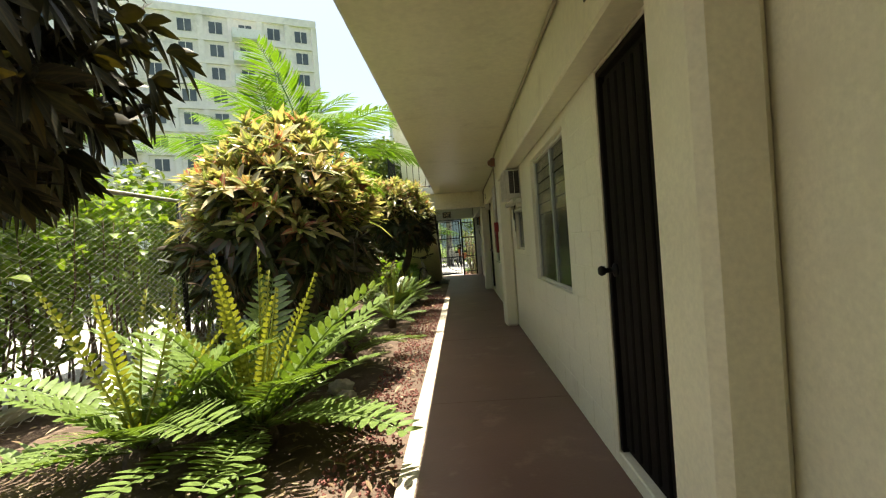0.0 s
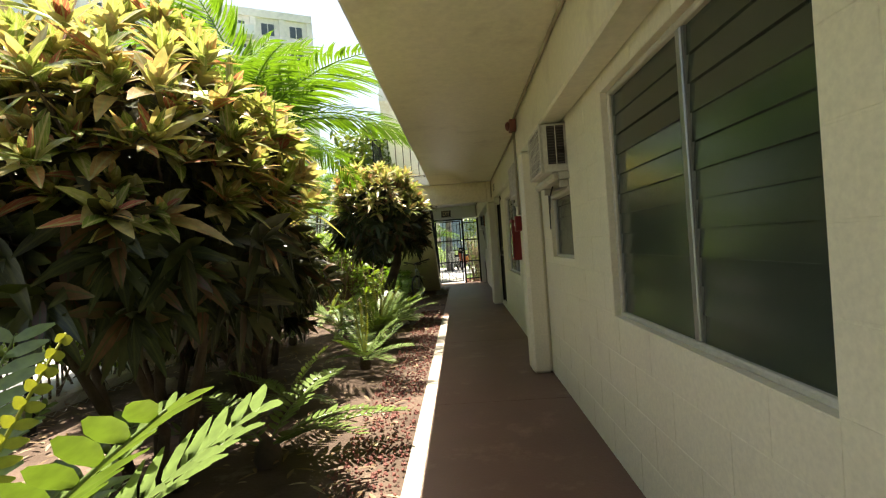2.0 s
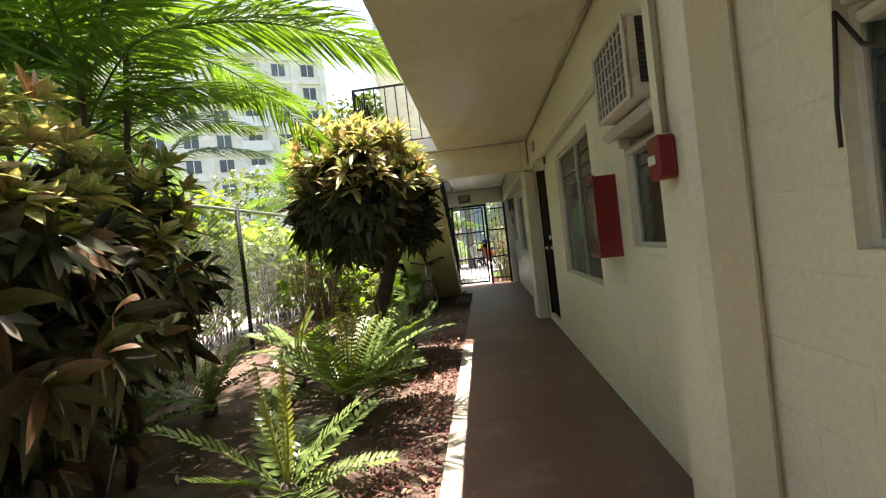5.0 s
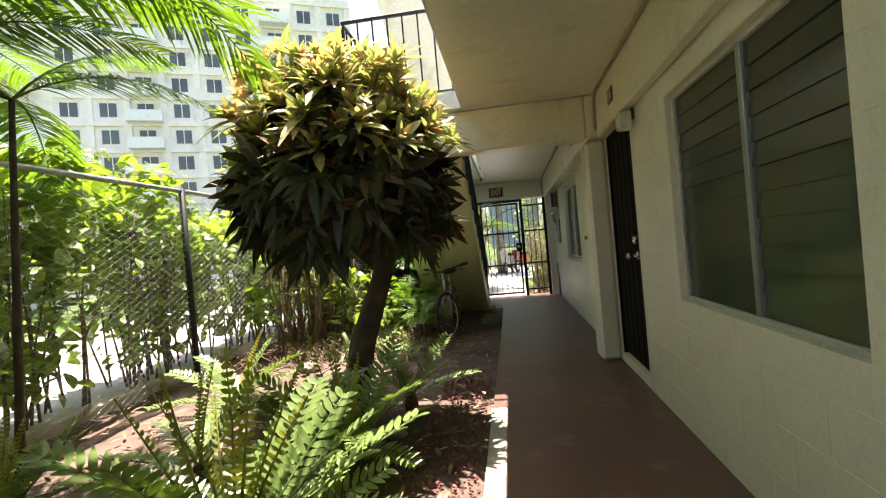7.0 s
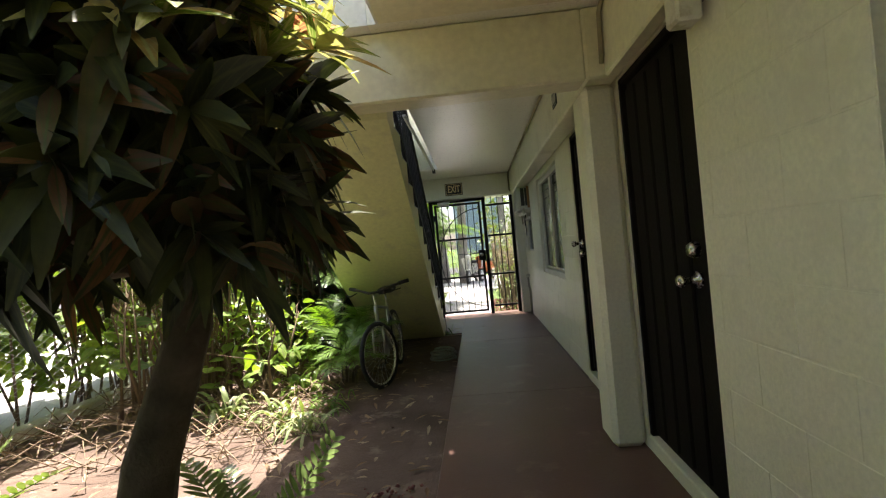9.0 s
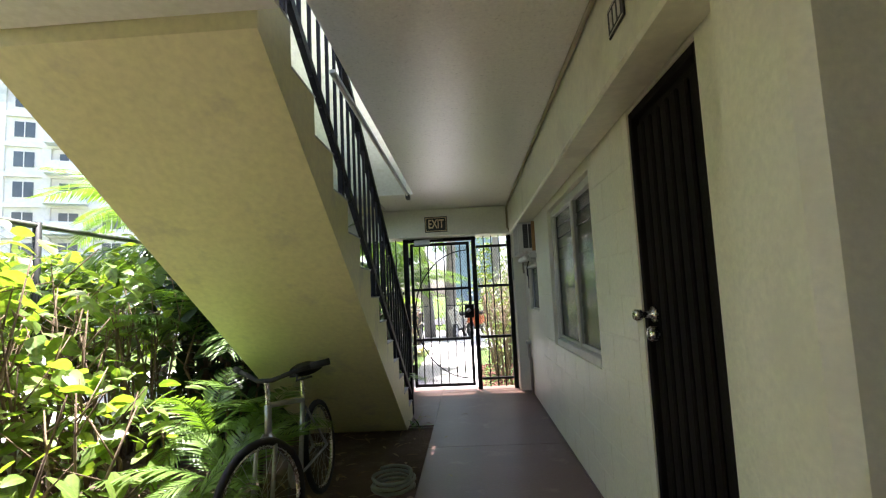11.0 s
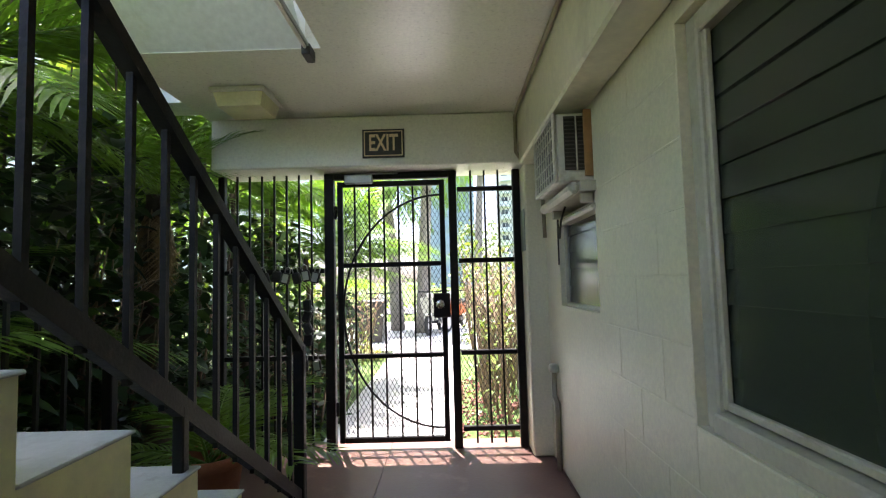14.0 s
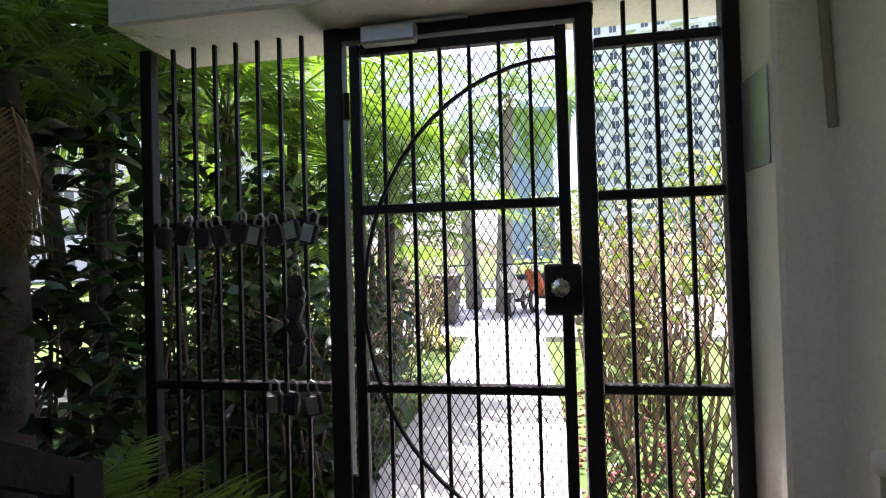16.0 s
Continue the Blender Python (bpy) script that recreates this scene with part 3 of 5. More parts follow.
def side_panel(name, x0, x1, posts, mids, gap, label, meshed):
    g = thing(name, pose(0, GY, 0), label, "iron panel")
    for q, wd in posts:
        Shape().box(q - wd / 2, q + wd / 2, -wd / 2, wd / 2, 0.0, 2.049, 0.005).ob("post", M_BLACK, g)
    for a in mids:
        Shape().box(x0, x1, -0.018, 0.018, a, a + 0.035, 0.004).ob("rail", M_BLACK, g)
    bar = Shape().box(-0.007, 0.007, -0.007, 0.007, 0.03, 2.049).mesh("bar", M_BLACK)
    n = max(1, round((x1 - x0) / gap))
    for k in range(1, n):
        share("bar", bar, g, pose(x0 + (x1 - x0) * k / n, 0, 0))
    if meshed:
        diamonds(x0, x1, 0.12, 1.9, 0.016).ob("expanded_metal", M_BLACK, g, "fine expanded metal mesh", kind="stuff")
    return g


gate_leaf()
side_panel("gate_side_panel", 0.86, 1.275, [(0.825, 0.06), (1.305, 0.055)], (0.12, 0.67, 1.35, 1.89), 0.105, "black iron panel with expanded metal beside the gate", True)
lp = side_panel("gate_fence_panel", -0.9, -0.15, [(-0.105, 0.07), (-0.92, 0.05)], (0.66, 1.30), 0.098, "black iron bar panel beside the gate", False)
Shape().box(-0.135, 0.86, GY - 0.025, GY + 0.025, 2.0, 2.048, 0.004).ob("gate_header", M_BLACK, label="black iron bar over the gate", category="iron bar", kind="structure")


# ---------- doors, windows and fixtures along the wall ----------
def iron_door(name, y0, y1, z1, label, knobs, corrugated, metal=None, near=False):
    d = new(name)
    d.matrix_basis = pose(XW, 0, 0)
    tagged(d, label, "door", kind="structure")
    for a, c in ((y0, y0 + 0.035), (y1 - 0.035, y1)):
        Shape().box(0.008, 0.075, a, c, 0.081, z1, 0.004).ob("door_frame", M_DOOR, d)
    Shape().box(0.008, 0.075, y0 + 0.035, y1 - 0.035, z1 - 0.035, z1, 0.004).ob("door_frame", M_DOOR, d)
    leaf, a, b2 = Shape(), y0 + 0.04, y1 - 0.04
    leaf.box(0.04, 0.065, a, b2, 0.085, z1 - 0.04)
    n = 7 if corrugated else 5
    for k in range(n):
        c0 = a + (b2 - a) * k / n
        wd = (b2 - a) / n
        leaf.box(0.024, 0.04, c0 + 0.012, c0 + wd - 0.012, 0.11, z1 - 0.07, 0.007)
    leaf.ob("door_leaf", M_DOOR, d, "dark brown ribbed leaf")
    for zz, big in knobs:
        k = Shape()
        k.lathe([(0.034, 0.024), (0.034, 0.012), (0.014, 0.006), (0.013, -0.03), (0.022, -0.036), (0.026, -0.055), (0.017, -0.066), (0.004, -0.068)] if big
                else [(0.032, 0.024), (0.032, 0.0), (0.024, -0.012), (0.01, -0.014)], 14, (0, y0 + 0.13 if near else y1 - 0.085, zz), 'x')
        k.ob("door_knob" if big else "deadbolt", metal or M_CHROME, d, "round knob" if big else "worn round deadbolt", smooth=True)
    Shape().box(-0.004, 0.2, y0 + 0.002, y1 - 0.002, 0.001, 0.08, 0.006).ob("threshold", M_WALL, d, "cream painted concrete sill")


iron_door("door_1", *DOORS["door_1"][:2], 2.028, "dark brown ribbed iron screen door, closed, with a round knob", [(1.02, True)], True, M_BLACK)
iron_door("door_2", *DOORS["door_2"][:2], 2.028, "dark brown panelled door, closed, with brass-toned knobs", [(0.98, True), (1.1, False)], False, None, True)
iron_door("door_3", *DOORS["door_3"][:2], 2.028, "dark brown ribbed wooden door, closed, with a round knob and deadbolt", [(1.14, True), (1.06, False)], True)


def louvre_window(name, y0, y1, z0, z1, mull, label, frame_mat, proud, fwid, slat_h):
    wd = new(name)
    wd.matrix_basis = pose(XW, 0, 0)
    tagged(wd, label, "window", kind="structure")
    x0, x1 = (0.03, 0.09) if proud else (0.03, 0.085)
    e = 0.002
    Shape().box(x0, x1, y0 - e, y0 - e + fwid, z0 - e, z1 + min(e, 0.02), 0.006).ob("window_frame", frame_mat, wd)
    Shape().box(x0, x1, y1 + e - fwid, y1 + e, z0 - e, z1 + min(e, 0.02), 0.006).ob("window_frame", frame_mat, wd)
    Shape().box(x0, x1, y0 - e + fwid, y1 + e - fwid, z1 + min(e, 0.02) - fwid, z1 + min(e, 0.02), 0.006).ob("window_frame", frame_mat, wd)
    Shape().box(x0 - (0.02 if proud else 0), x1, y0 - e + fwid, y1 + e - fwid, z0 - e, z0 - e + fwid * 0.9, 0.006).ob("window_sill", frame_mat, wd)
    if proud:
        # stepped inner bead of the casing
        p, q = e - fwid - 0.001, 0.022
        for a, c, d, g in ((y0 - p, y0 - p + q, z0 - p, z1 - 0.05), (y1 + p - q, y1 + p, z0 - p, z1 - 0.05), (y0 - p + q, y1 + p - q, z0 - p, z0 - p + q)):
            Shape().box(0.042, 0.062, a, c, d, g, 0.004).ob("bead", frame_mat, wd)
    edges = [y0 - e + fwid] + ([mull] if mull else []) + [y1 + e - fwid]
    if mull:
        half = 0.03 if proud else 0.02
        Shape().box(x0 + 0.004, x1, mull - half, mull + half, z0 - e + fwid, z1 - fwid + min(e, 0.02), 0.005).ob("mullion", frame_mat if proud else M_ALU, wd)
    lo, hi = z0 - e + fwid, z1 + min(e, 0.02) - fwid
    n = max(3, round((hi - lo) / slat_h))
    step = (hi - lo) / n
    for i, (a, c) in enumerate(zip(edges, edges[1:])):
        a, c = a + (0.035 if i and proud else 0.024 if i else 0.004), c - (0.035 if mull and i == 0 and proud else 0.024 if mull and i == 0 else 0.004)
        slat = Shape().box(-0.0025, 0.0025, a, c, -step * 0.545, step * 0.545, 0.001).mesh("slat", M_LOUVRE)
        for k in range(n):
            share("slat", slat, wd, pose(0.056 if not proud else 0.068, 0, lo + step * (k + 0.5), 0, 4.5 + 1.8 * math.sin(k * 2.3 + i), 0))
        for q in (a - 0.002, c + 0.002):
            Shape().box(0.045, 0.068, q - 0.004, q + 0.004, lo, hi).ob("louvre_clip", M_ALU, wd)
    # drawn curtain a hand behind the glass, its colour dimmed like the room
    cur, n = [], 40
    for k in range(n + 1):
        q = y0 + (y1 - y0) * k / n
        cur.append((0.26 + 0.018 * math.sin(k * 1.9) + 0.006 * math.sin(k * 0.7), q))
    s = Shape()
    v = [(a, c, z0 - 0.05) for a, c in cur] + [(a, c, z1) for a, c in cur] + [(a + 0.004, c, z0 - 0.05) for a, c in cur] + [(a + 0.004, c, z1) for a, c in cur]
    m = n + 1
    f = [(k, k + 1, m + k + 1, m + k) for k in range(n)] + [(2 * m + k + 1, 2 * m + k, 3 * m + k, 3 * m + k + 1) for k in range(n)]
    s.add(v, f).ob("curtain", M_DIM, wd, "drawn curtain behind the glass, dimness painted into the colour", smooth=True)


louvre_window("window_1", *WIDE["window_1"], 5.86, "green glass jalousie window in a thin grey frame", M_FRAME, False, 0.028, 0.1)
louvre_window("window_4", *WIDE["window_4"], 11.32, "dark glass jalousie window in a thin grey frame", M_FRAME, False, 0.028, 0.1)
louvre_window("window_5", *WIDE["window_5"], 16.68, "green glass jalousie window in a thick cream frame", M_FRAME, True, 0.062, 0.095)
for nm in SMALL:
    a, c, z0, z1 = SMALL[nm]
    louvre_window(nm, a, c, z0, 1.60, None, "small jalousie window below an air conditioner", M_FRAME, False, 0.026, 0.1)


def air_conditioner(y0, y1, z0, z1, label):
    ac = thing("air_conditioner", pose(XW, y0, z0), label, "air conditioner", "window air conditioners")
    wd, h, out = y1 - y0, z1 - z0, 0.165
    Shape().box(-out, 0.3, 0.006, wd - 0.006, 0, h, 0.012).ob("housing", M_AC, ac, "yellowed white housing")
    for q in ((0.0, 0.022), (wd - 0.022, wd)):
        Shape().box(-out - 0.015, -out - 0.002, q[0], q[1], 0, h, 0.003).ob("front_frame", M_AC, ac)
    for q in ((0, 0.02), (h - 0.02, h)):
        Shape().box(-out - 0.015, -out - 0.002, 0.023, wd - 0.023, q[0], q[1], 0.003).ob("front_frame", M_AC, ac)
    Shape().box(-out - 0.004, -out - 0.0005, 0.023, wd - 0.023, 0.02, h - 0.02).ob("coil", M_COIL, ac, "grey-green finned coil")
    bar = Shape().box(-out - 0.013, -out - 0.007, -0.0014, 0.0014, 0.021, h - 0.021).mesh("grille_bar", M_AC)
    for k in range(1, 8):
        share("grille_bar", bar, ac, pose(0, 0.023 + (wd - 0.046) * k / 8, 0))
    bar = Shape().box(-out - 0.013, -out - 0.007, 0.023, wd - 0.023, -0.0014, 0.0014).mesh("grille_bar", M_AC)
    for k in range(1, 6):
        share("grille_bar", bar, ac, pose(0, 0, h * k / 6))
    x0, x1, zb, zt = -out + 0.04, -0.01, 0.06, h - 0.018
    for sgn, yy in ((-1, 0.004), (1, wd - 0.004)):
        Shape().box(x0, x1, yy - 0.0015, yy + 0.0015, zb, zt).ob("side_vent", M_DARKPL, ac, "dark louvred side vent")
        slat = Shape().box(x0, x1, -0.003, 0.003, -0.0012, 0.0012).mesh("vent_slat", M_VENT)
        for k in range(14):
            share("vent_slat", slat, ac, pose(0, yy + sgn * 0.004, zb + (zt - zb) * (k + 0.5) / 14, 25 * sgn, 0, 0))
        Shape().box((x0 + x1) / 2 - 0.003, (x0 + x1) / 2 + 0.003, yy + sgn * 0.0045 - 0.003, yy + sgn * 0.0045 + 0.003, zb, zt).ob("vent_bar", M_AC, ac)
    return ac


def ac_ledge(y0, y1, z):
    le = thing("ac_ledge", pose(XW, y0, z), "rounded cream ledge carrying an air conditioner", "ledge", "air conditioner ledges")
    Shape().box(-0.074, 0.1, 0, y1 - y0, -0.05, -0.001, 0.004).ob("board", M_FRAME, le)
    Shape().box(-0.125, -0.075, 0, y1 - y0, -0.062, -0.004, 0.018).ob("nosing", M_FRAME, le)
    Shape().box(-0.02, 0.06, 0.02, y1 - y0 - 0.02, -0.135, -0.102, 0.01).ob("lower_rail", M_FRAME, le)
    for q in (0.06, y1 - y0 - 0.06):
        Shape().box(-0.06, -0.001, q - 0.015, q + 0.015, -0.1, -0.051, 0.004).ob("bracket", M_FRAME, le)


def ac_cable(y, z):
    pts = [(XW - 0.02, y, z), (XW - 0.05, y + 0.02, z - 0.1), (XW - 0.04, y + 0.1, z - 0.19), (XW - 0.02, y + 0.2, z - 0.15), (XW - 0.01, y + 0.28, z - 0.05), (XW - 0.004, y + 0.31, z - 0.25), (XW - 0.004, y + 0.31, z - 0.34)]
    Shape().tube(pts, 0.0055, 6).ob("power_cable", M_DARKPL, label="grey cable hanging below an air conditioner", category="cable", group="power cables", smooth=True)


for nm in SMALL:
    a, c, z0, z1 = SMALL[nm]
    air_conditioner(a + 0.03, a + 0.54, 1.672, 2.012, "aged white window air conditioner on a cream ledge")
    ac_ledge(a - 0.03, c - 0.06, 1.67)
    if nm != "window_3":
        ac_cable(c - 0.3, 1.64)
Shape().box(XW - 0.034, XW + 0.01, 18.388, 18.408, 1.7, 2.02, 0.002).box(XW - 0.03, XW + 0.004, 18.93, 19.14, 1.69, 2.02, 0.004).ob("wood_filler", surface("orange_plywood", (0.3, 0.15, 0.05), (0.42, 0.24, 0.09), 0.7, s1=4, s2=40), label="orange plywood filler beside an air conditioner", category="board")


def extinguisher_cabinet():
    c = thing("fire_extinguisher_cabinet", pose(XW, 10.05, 0.99) @ Matrix.Diagonal((0.95, 0.86, 0.97, 1)), "red steel fire extinguisher cabinet with a glass front", "cabinet")
    for nm, q in (("side_panel", (-0.13, -0.001, 0, 0.012, 0, 0.5)), ("side_panel", (-0.13, -0.001, 0.288, 0.30, 0, 0.5)), ("bottom_panel", (-0.13, -0.001, 0.012, 0.288, 0, 0.012)), ("top_panel", (-0.13, -0.001, 0.012, 0.288, 0.488, 0.5)), ("back_panel", (-0.008, -0.001, 0.012, 0.288, 0.012, 0.488))):
        Shape().box(*q).ob(nm, M_RED, c)
    f = Shape().box(-0.142, -0.131, 0, 0.03, 0, 0.51, 0.003).box(-0.142, -0.131, 0.27, 0.3, 0, 0.51, 0.003).box(-0.142, -0.131, 0.03, 0.27, 0, 0.03, 0.003).box(-0.142, -0.131, 0.03, 0.27, 0.47, 0.51, 0.003)
    door = f.ob("door", M_RED, c)
    Shape().box(-0.139, -0.136, 0.03, 0.27, 0.03, 0.47).ob("pane", M_GLASS, door)
    Shape().lathe([(0.05, 0.02), (0.055, 0.03), (0.055, 0.31), (0.04, 0.35), (0.018, 0.37), (0.018, 0.4)], 16, (-0.07, 0.15, 0)).ob("extinguisher_bottle", M_RED, c, "red bottle behind the glass", smooth=True)
    Shape().box(-0.128, -0.1265, 0.1, 0.2, 0.12, 0.22).ob("paper_tag", M_SIGNTAN, c, "yellow paper tag")


extinguisher_cabinet()
al = thing("fire_alarm", pose(XB - 0.042, 8.72, 1.38), "small red fire alarm pull box on a conduit", "alarm")
Shape().box(-0.03, 0.03, -0.045, 0.045, -0.07, 0.07, 0.008).ob("body", M_RED, al)
Shape().box(-0.036, -0.03, -0.03, 0.03, -0.02, 0.01, 0.002).ob("handle", M_AC, al)
jb = thing("junction_box", pose(XB - 0.035, 8.72, 2.29), "brown-red square junction box on the beam", "junction box")
Shape().box(-0.03, 0.033, -0.055, 0.055, -0.055, 0.055, 0.006).ob("body", M_BROWNBOX, jb)
Shape().lathe([(0.04, -0.031), (0.042, -0.045), (0.03, -0.06), (0.01, -0.065)], 14, (0, 0, 0), 'x').ob("bell_cover", M_BROWNBOX, jb, smooth=True)


def conduit(pts, r, label, mat=M_CONDUIT):
    o = Shape().tube(pts, r, 8).ob("conduit", mat, label=label, category="pipe", group="wall conduits", smooth=True)
    return o


conduit([(XB1 - 0.016, -4, CEIL - 0.02), (XB1 - 0.016, 8.62, CEIL - 0.02), (XB - 0.02, 8.69, CEIL - 0.07)], 0.013, "painted conduit along the ceiling corner")
conduit([(XB - 0.02, 8.76, CEIL - 0.09), (XB2 - 0.016, 8.95, CEIL - 0.02), (XB2 - 0.016, 13.6, CEIL - 0.02), (XB2 - 0.016, 13.7, CEIL - 0.06), (XB2 - 0.016, 13.73, 2.1)], 0.013, "painted conduit along the ceiling corner")
conduit([(XB - 0.018, 13.97, CEIL - 0.02), (XB - 0.018, 19.4, CEIL - 0.02), (XB - 0.02, 19.52, CEIL - 0.05), (XB - 0.02, 19.53, 2.12), (XB + 0.02, 19.53, 2.05), (1.445, 19.53, 2.04), (1.455, 19.53, 1.97), (1.457, 19.5, 1.5)], 0.013, "painted conduit bending down beside the gate")
conduit([(XB - 0.024, 8.72, 2.235), (XB - 0.024, 8.72, 1.46)], 0.011, "painted conduit down to the fire alarm")
conduit([(1.457, 19.3, 0.0), (1.457, 19.3, 0.42), (1.445, 19.32, 0.46), (1.445, 19.32, 0.62)], 0.016, "cream water pipe standing at the wall foot")
conduit([(1.46, 19.35, 0.0), (1.46, 19.35, 0.45)], 0.012, "cream water pipe standing at the wall foot")
vl = Shape().lathe([(0.01, -0.03), (0.032, -0.025), (0.034, 0.0), (0.03, 0.02), (0.01, 0.03)], 12, (1.445, 19.32, 0.64)).ob("water_valve", M_FRAME, label="cream painted water valve on the pipe", category="valve", smooth=True)
Shape().box(1.328, 1.3345, 19.58, 19.76, 1.42, 1.72, 0.002).ob("notice_plate", M_ALU, label="grey blank notice plate beside the gate", category="plate")


def porch_lamp():
    p = thing("porch_lamp", pose(1.405, 12.8, 1.9), "small white box lamp above the dark door", "lamp")
    Shape().box(-0.045, 0.045, -0.05, 0.05, -0.02, 0.11, 0.01).ob("shade", M_AC, p)
    Shape().box(0.046, 0.068, -0.03, 0.03, 0.05, 0.128, 0.004).ob("bracket", M_DARKPL, p)


porch_lamp()


def number_plate(y, text, label, face):
    p = thing("number_plate", pose(face - 0.004, y, 2.215), label, "sign", "door number plates")
    Shape().box(-0.004, 0.003, -0.085, 0.085, -0.055, 0.055, 0.002).ob("plate", M_SIGNBLACK, p)
    m = Matrix.Translation((-0.005, 0, -0.002)) @ Matrix(((0, 0, -1, 0), (-1, 0, 0, 0), (0, 1, 0, 0), (0, 0, 0, 1)))
    if text:
        words(text, 0.095, 0.0008, M_AC, "digits", p, m, "pale digits")
    else:
        for k in (-1, 0, 1):
            Shape().box(-0.0062, -0.0045, k * 0.045 - 0.012, k * 0.045 + 0.012, -0.032, 0.032).ob("digit", M_AC, p)
    for z in (-0.046, 0.046):
        Shape().box(-0.0055, -0.0042, -0.078, 0.078, z - 0.002, z + 0.002).ob("border", M_AC, p)


number_plate(14.72, "", "black door number plate on the beam", XB)
number_plate(13.1, "", "black door number plate on the beam", XB2)
number_plate(3.75, "", "black door number plate on the beam", XB1)


def exit_sign():
    p = thing("exit_sign", pose(0.34, 19.548, 2.21), "black exit sign with tan letters and border", "sign")
    Shape().box(-0.15, 0.15, -0.008, 0.0, -0.104, 0.104, 0.002).ob("plate", M_SIGNBLACK, p)
    for s in ((-0.138, 0.138, 0.084, 0.091), (-0.138, 0.138, -0.091, -0.084), (-0.138, -0.131, -0.084, 0.084), (0.131, 0.138, -0.084, 0.084)):
        Shape().box(s[0], s[1], -0.0105, -0.0075, s[2], s[3]).ob("border", M_SIGNTAN, p)
    words("EXIT", 0.165, 0.0015, M_SIGNTAN, "letters", p, pose(0, -0.009, 0.0, 90, 0, 0) @ Matrix.Diagonal((0.62, 1.0, 1.0, 1.0)), "tan block letters")


exit_sign()
fl = thing("fluorescent_batten", pose(0.10, 16.0, CEIL), "narrow grey fluorescent batten under the slab edge", "lamp")
Shape().box(-0.016, 0.016, -0.6, 2.5, -0.022, 0.0, 0.004).ob("batten", M_ALU, fl)
Shape().tube([(0, -0.55, -0.029), (0, 2.44, -0.029)], 0.009, 8).ob("tube_lamp", M_AC, fl, "unlit white tube", smooth=True)
Shape().box(-0.022, 0.022, 2.45, 2.56, -0.06, -0.001, 0.006).ob("end_cap", M_DARKPL, fl)
cl = thing("ceiling_lamp", pose(-0.46, 19.12, CEIL), "square yellowed plastic ceiling lamp, unlit", "lamp")
Shape().box(-0.17, 0.17, -0.17, 0.17, -0.03, 0.0, 0.006).ob("base", M_AC, cl)
Shape().add([(-0.15, -0.15, -0.03), (0.15, -0.15, -0.03), (0.15, 0.15, -0.03), (-0.15, 0.15, -0.03), (-0.13, -0.13, -0.11), (0.13, -0.13, -0.11), (0.13, 0.13, -0.11), (-0.13, 0.13, -0.11)],
            [(4, 7, 6, 5), (0, 4, 5, 1), (1, 5, 6, 2), (2, 6, 7, 3), (3, 7, 4, 0)]).ob("diffuser", M_LAMP, cl, "yellowed plastic diffuser")


# lock boxes hung on the bar panel
def lock_box(x, z, face, turn):
    k = thing("lock_box", pose(x, GY - 0.055, z, 0, turn, 0), "black key lock box hung on the iron bars" if not face else "black key lock box with a silver face on the bars", "lock", "lock boxes on the bars")
    Shape().box(-0.03, 0.03, -0.022, 0.022, -0.055, 0.03, 0.01).ob("case", M_RUBBER, k)
    Shape().tube([(-0.018, 0, 0.028), (-0.018, 0.0, 0.06), (0, 0.0, 0.075), (0.018, 0.0, 0.06), (0.018, 0, 0.028)], 0.005, 6).ob("shackle", M_STEEL, k, smooth=True)
    if face:
        Shape().box(-0.022, 0.022, -0.026, -0.0215, -0.045, 0.02, 0.002).ob("dial_face", M_ALU, k, "silver dial face")


for i, (x, face) in enumerate(((-0.82, 0), (-0.73, 0), (-0.65, 0), (-0.58, 0), (-0.49, 0), (-0.42, 1), (-0.345, 0), (-0.275, 1), (-0.2, 1))):
    lock_box(x, 1.285 + 0.01 * math.sin(i * 2), face, 18 * math.sin(i * 1.7))
for i in range(4):
    lock_box(-0.265 + 0.012 * math.sin(i * 3), 1.08 - 0.085 * i, 0, 25 * math.sin(i * 2.2))
for i, x in enumerate((-0.36, -0.29, -0.2)):
    lock_box(x, 0.64, i != 1, 20 * math.sin(i * 2.9))


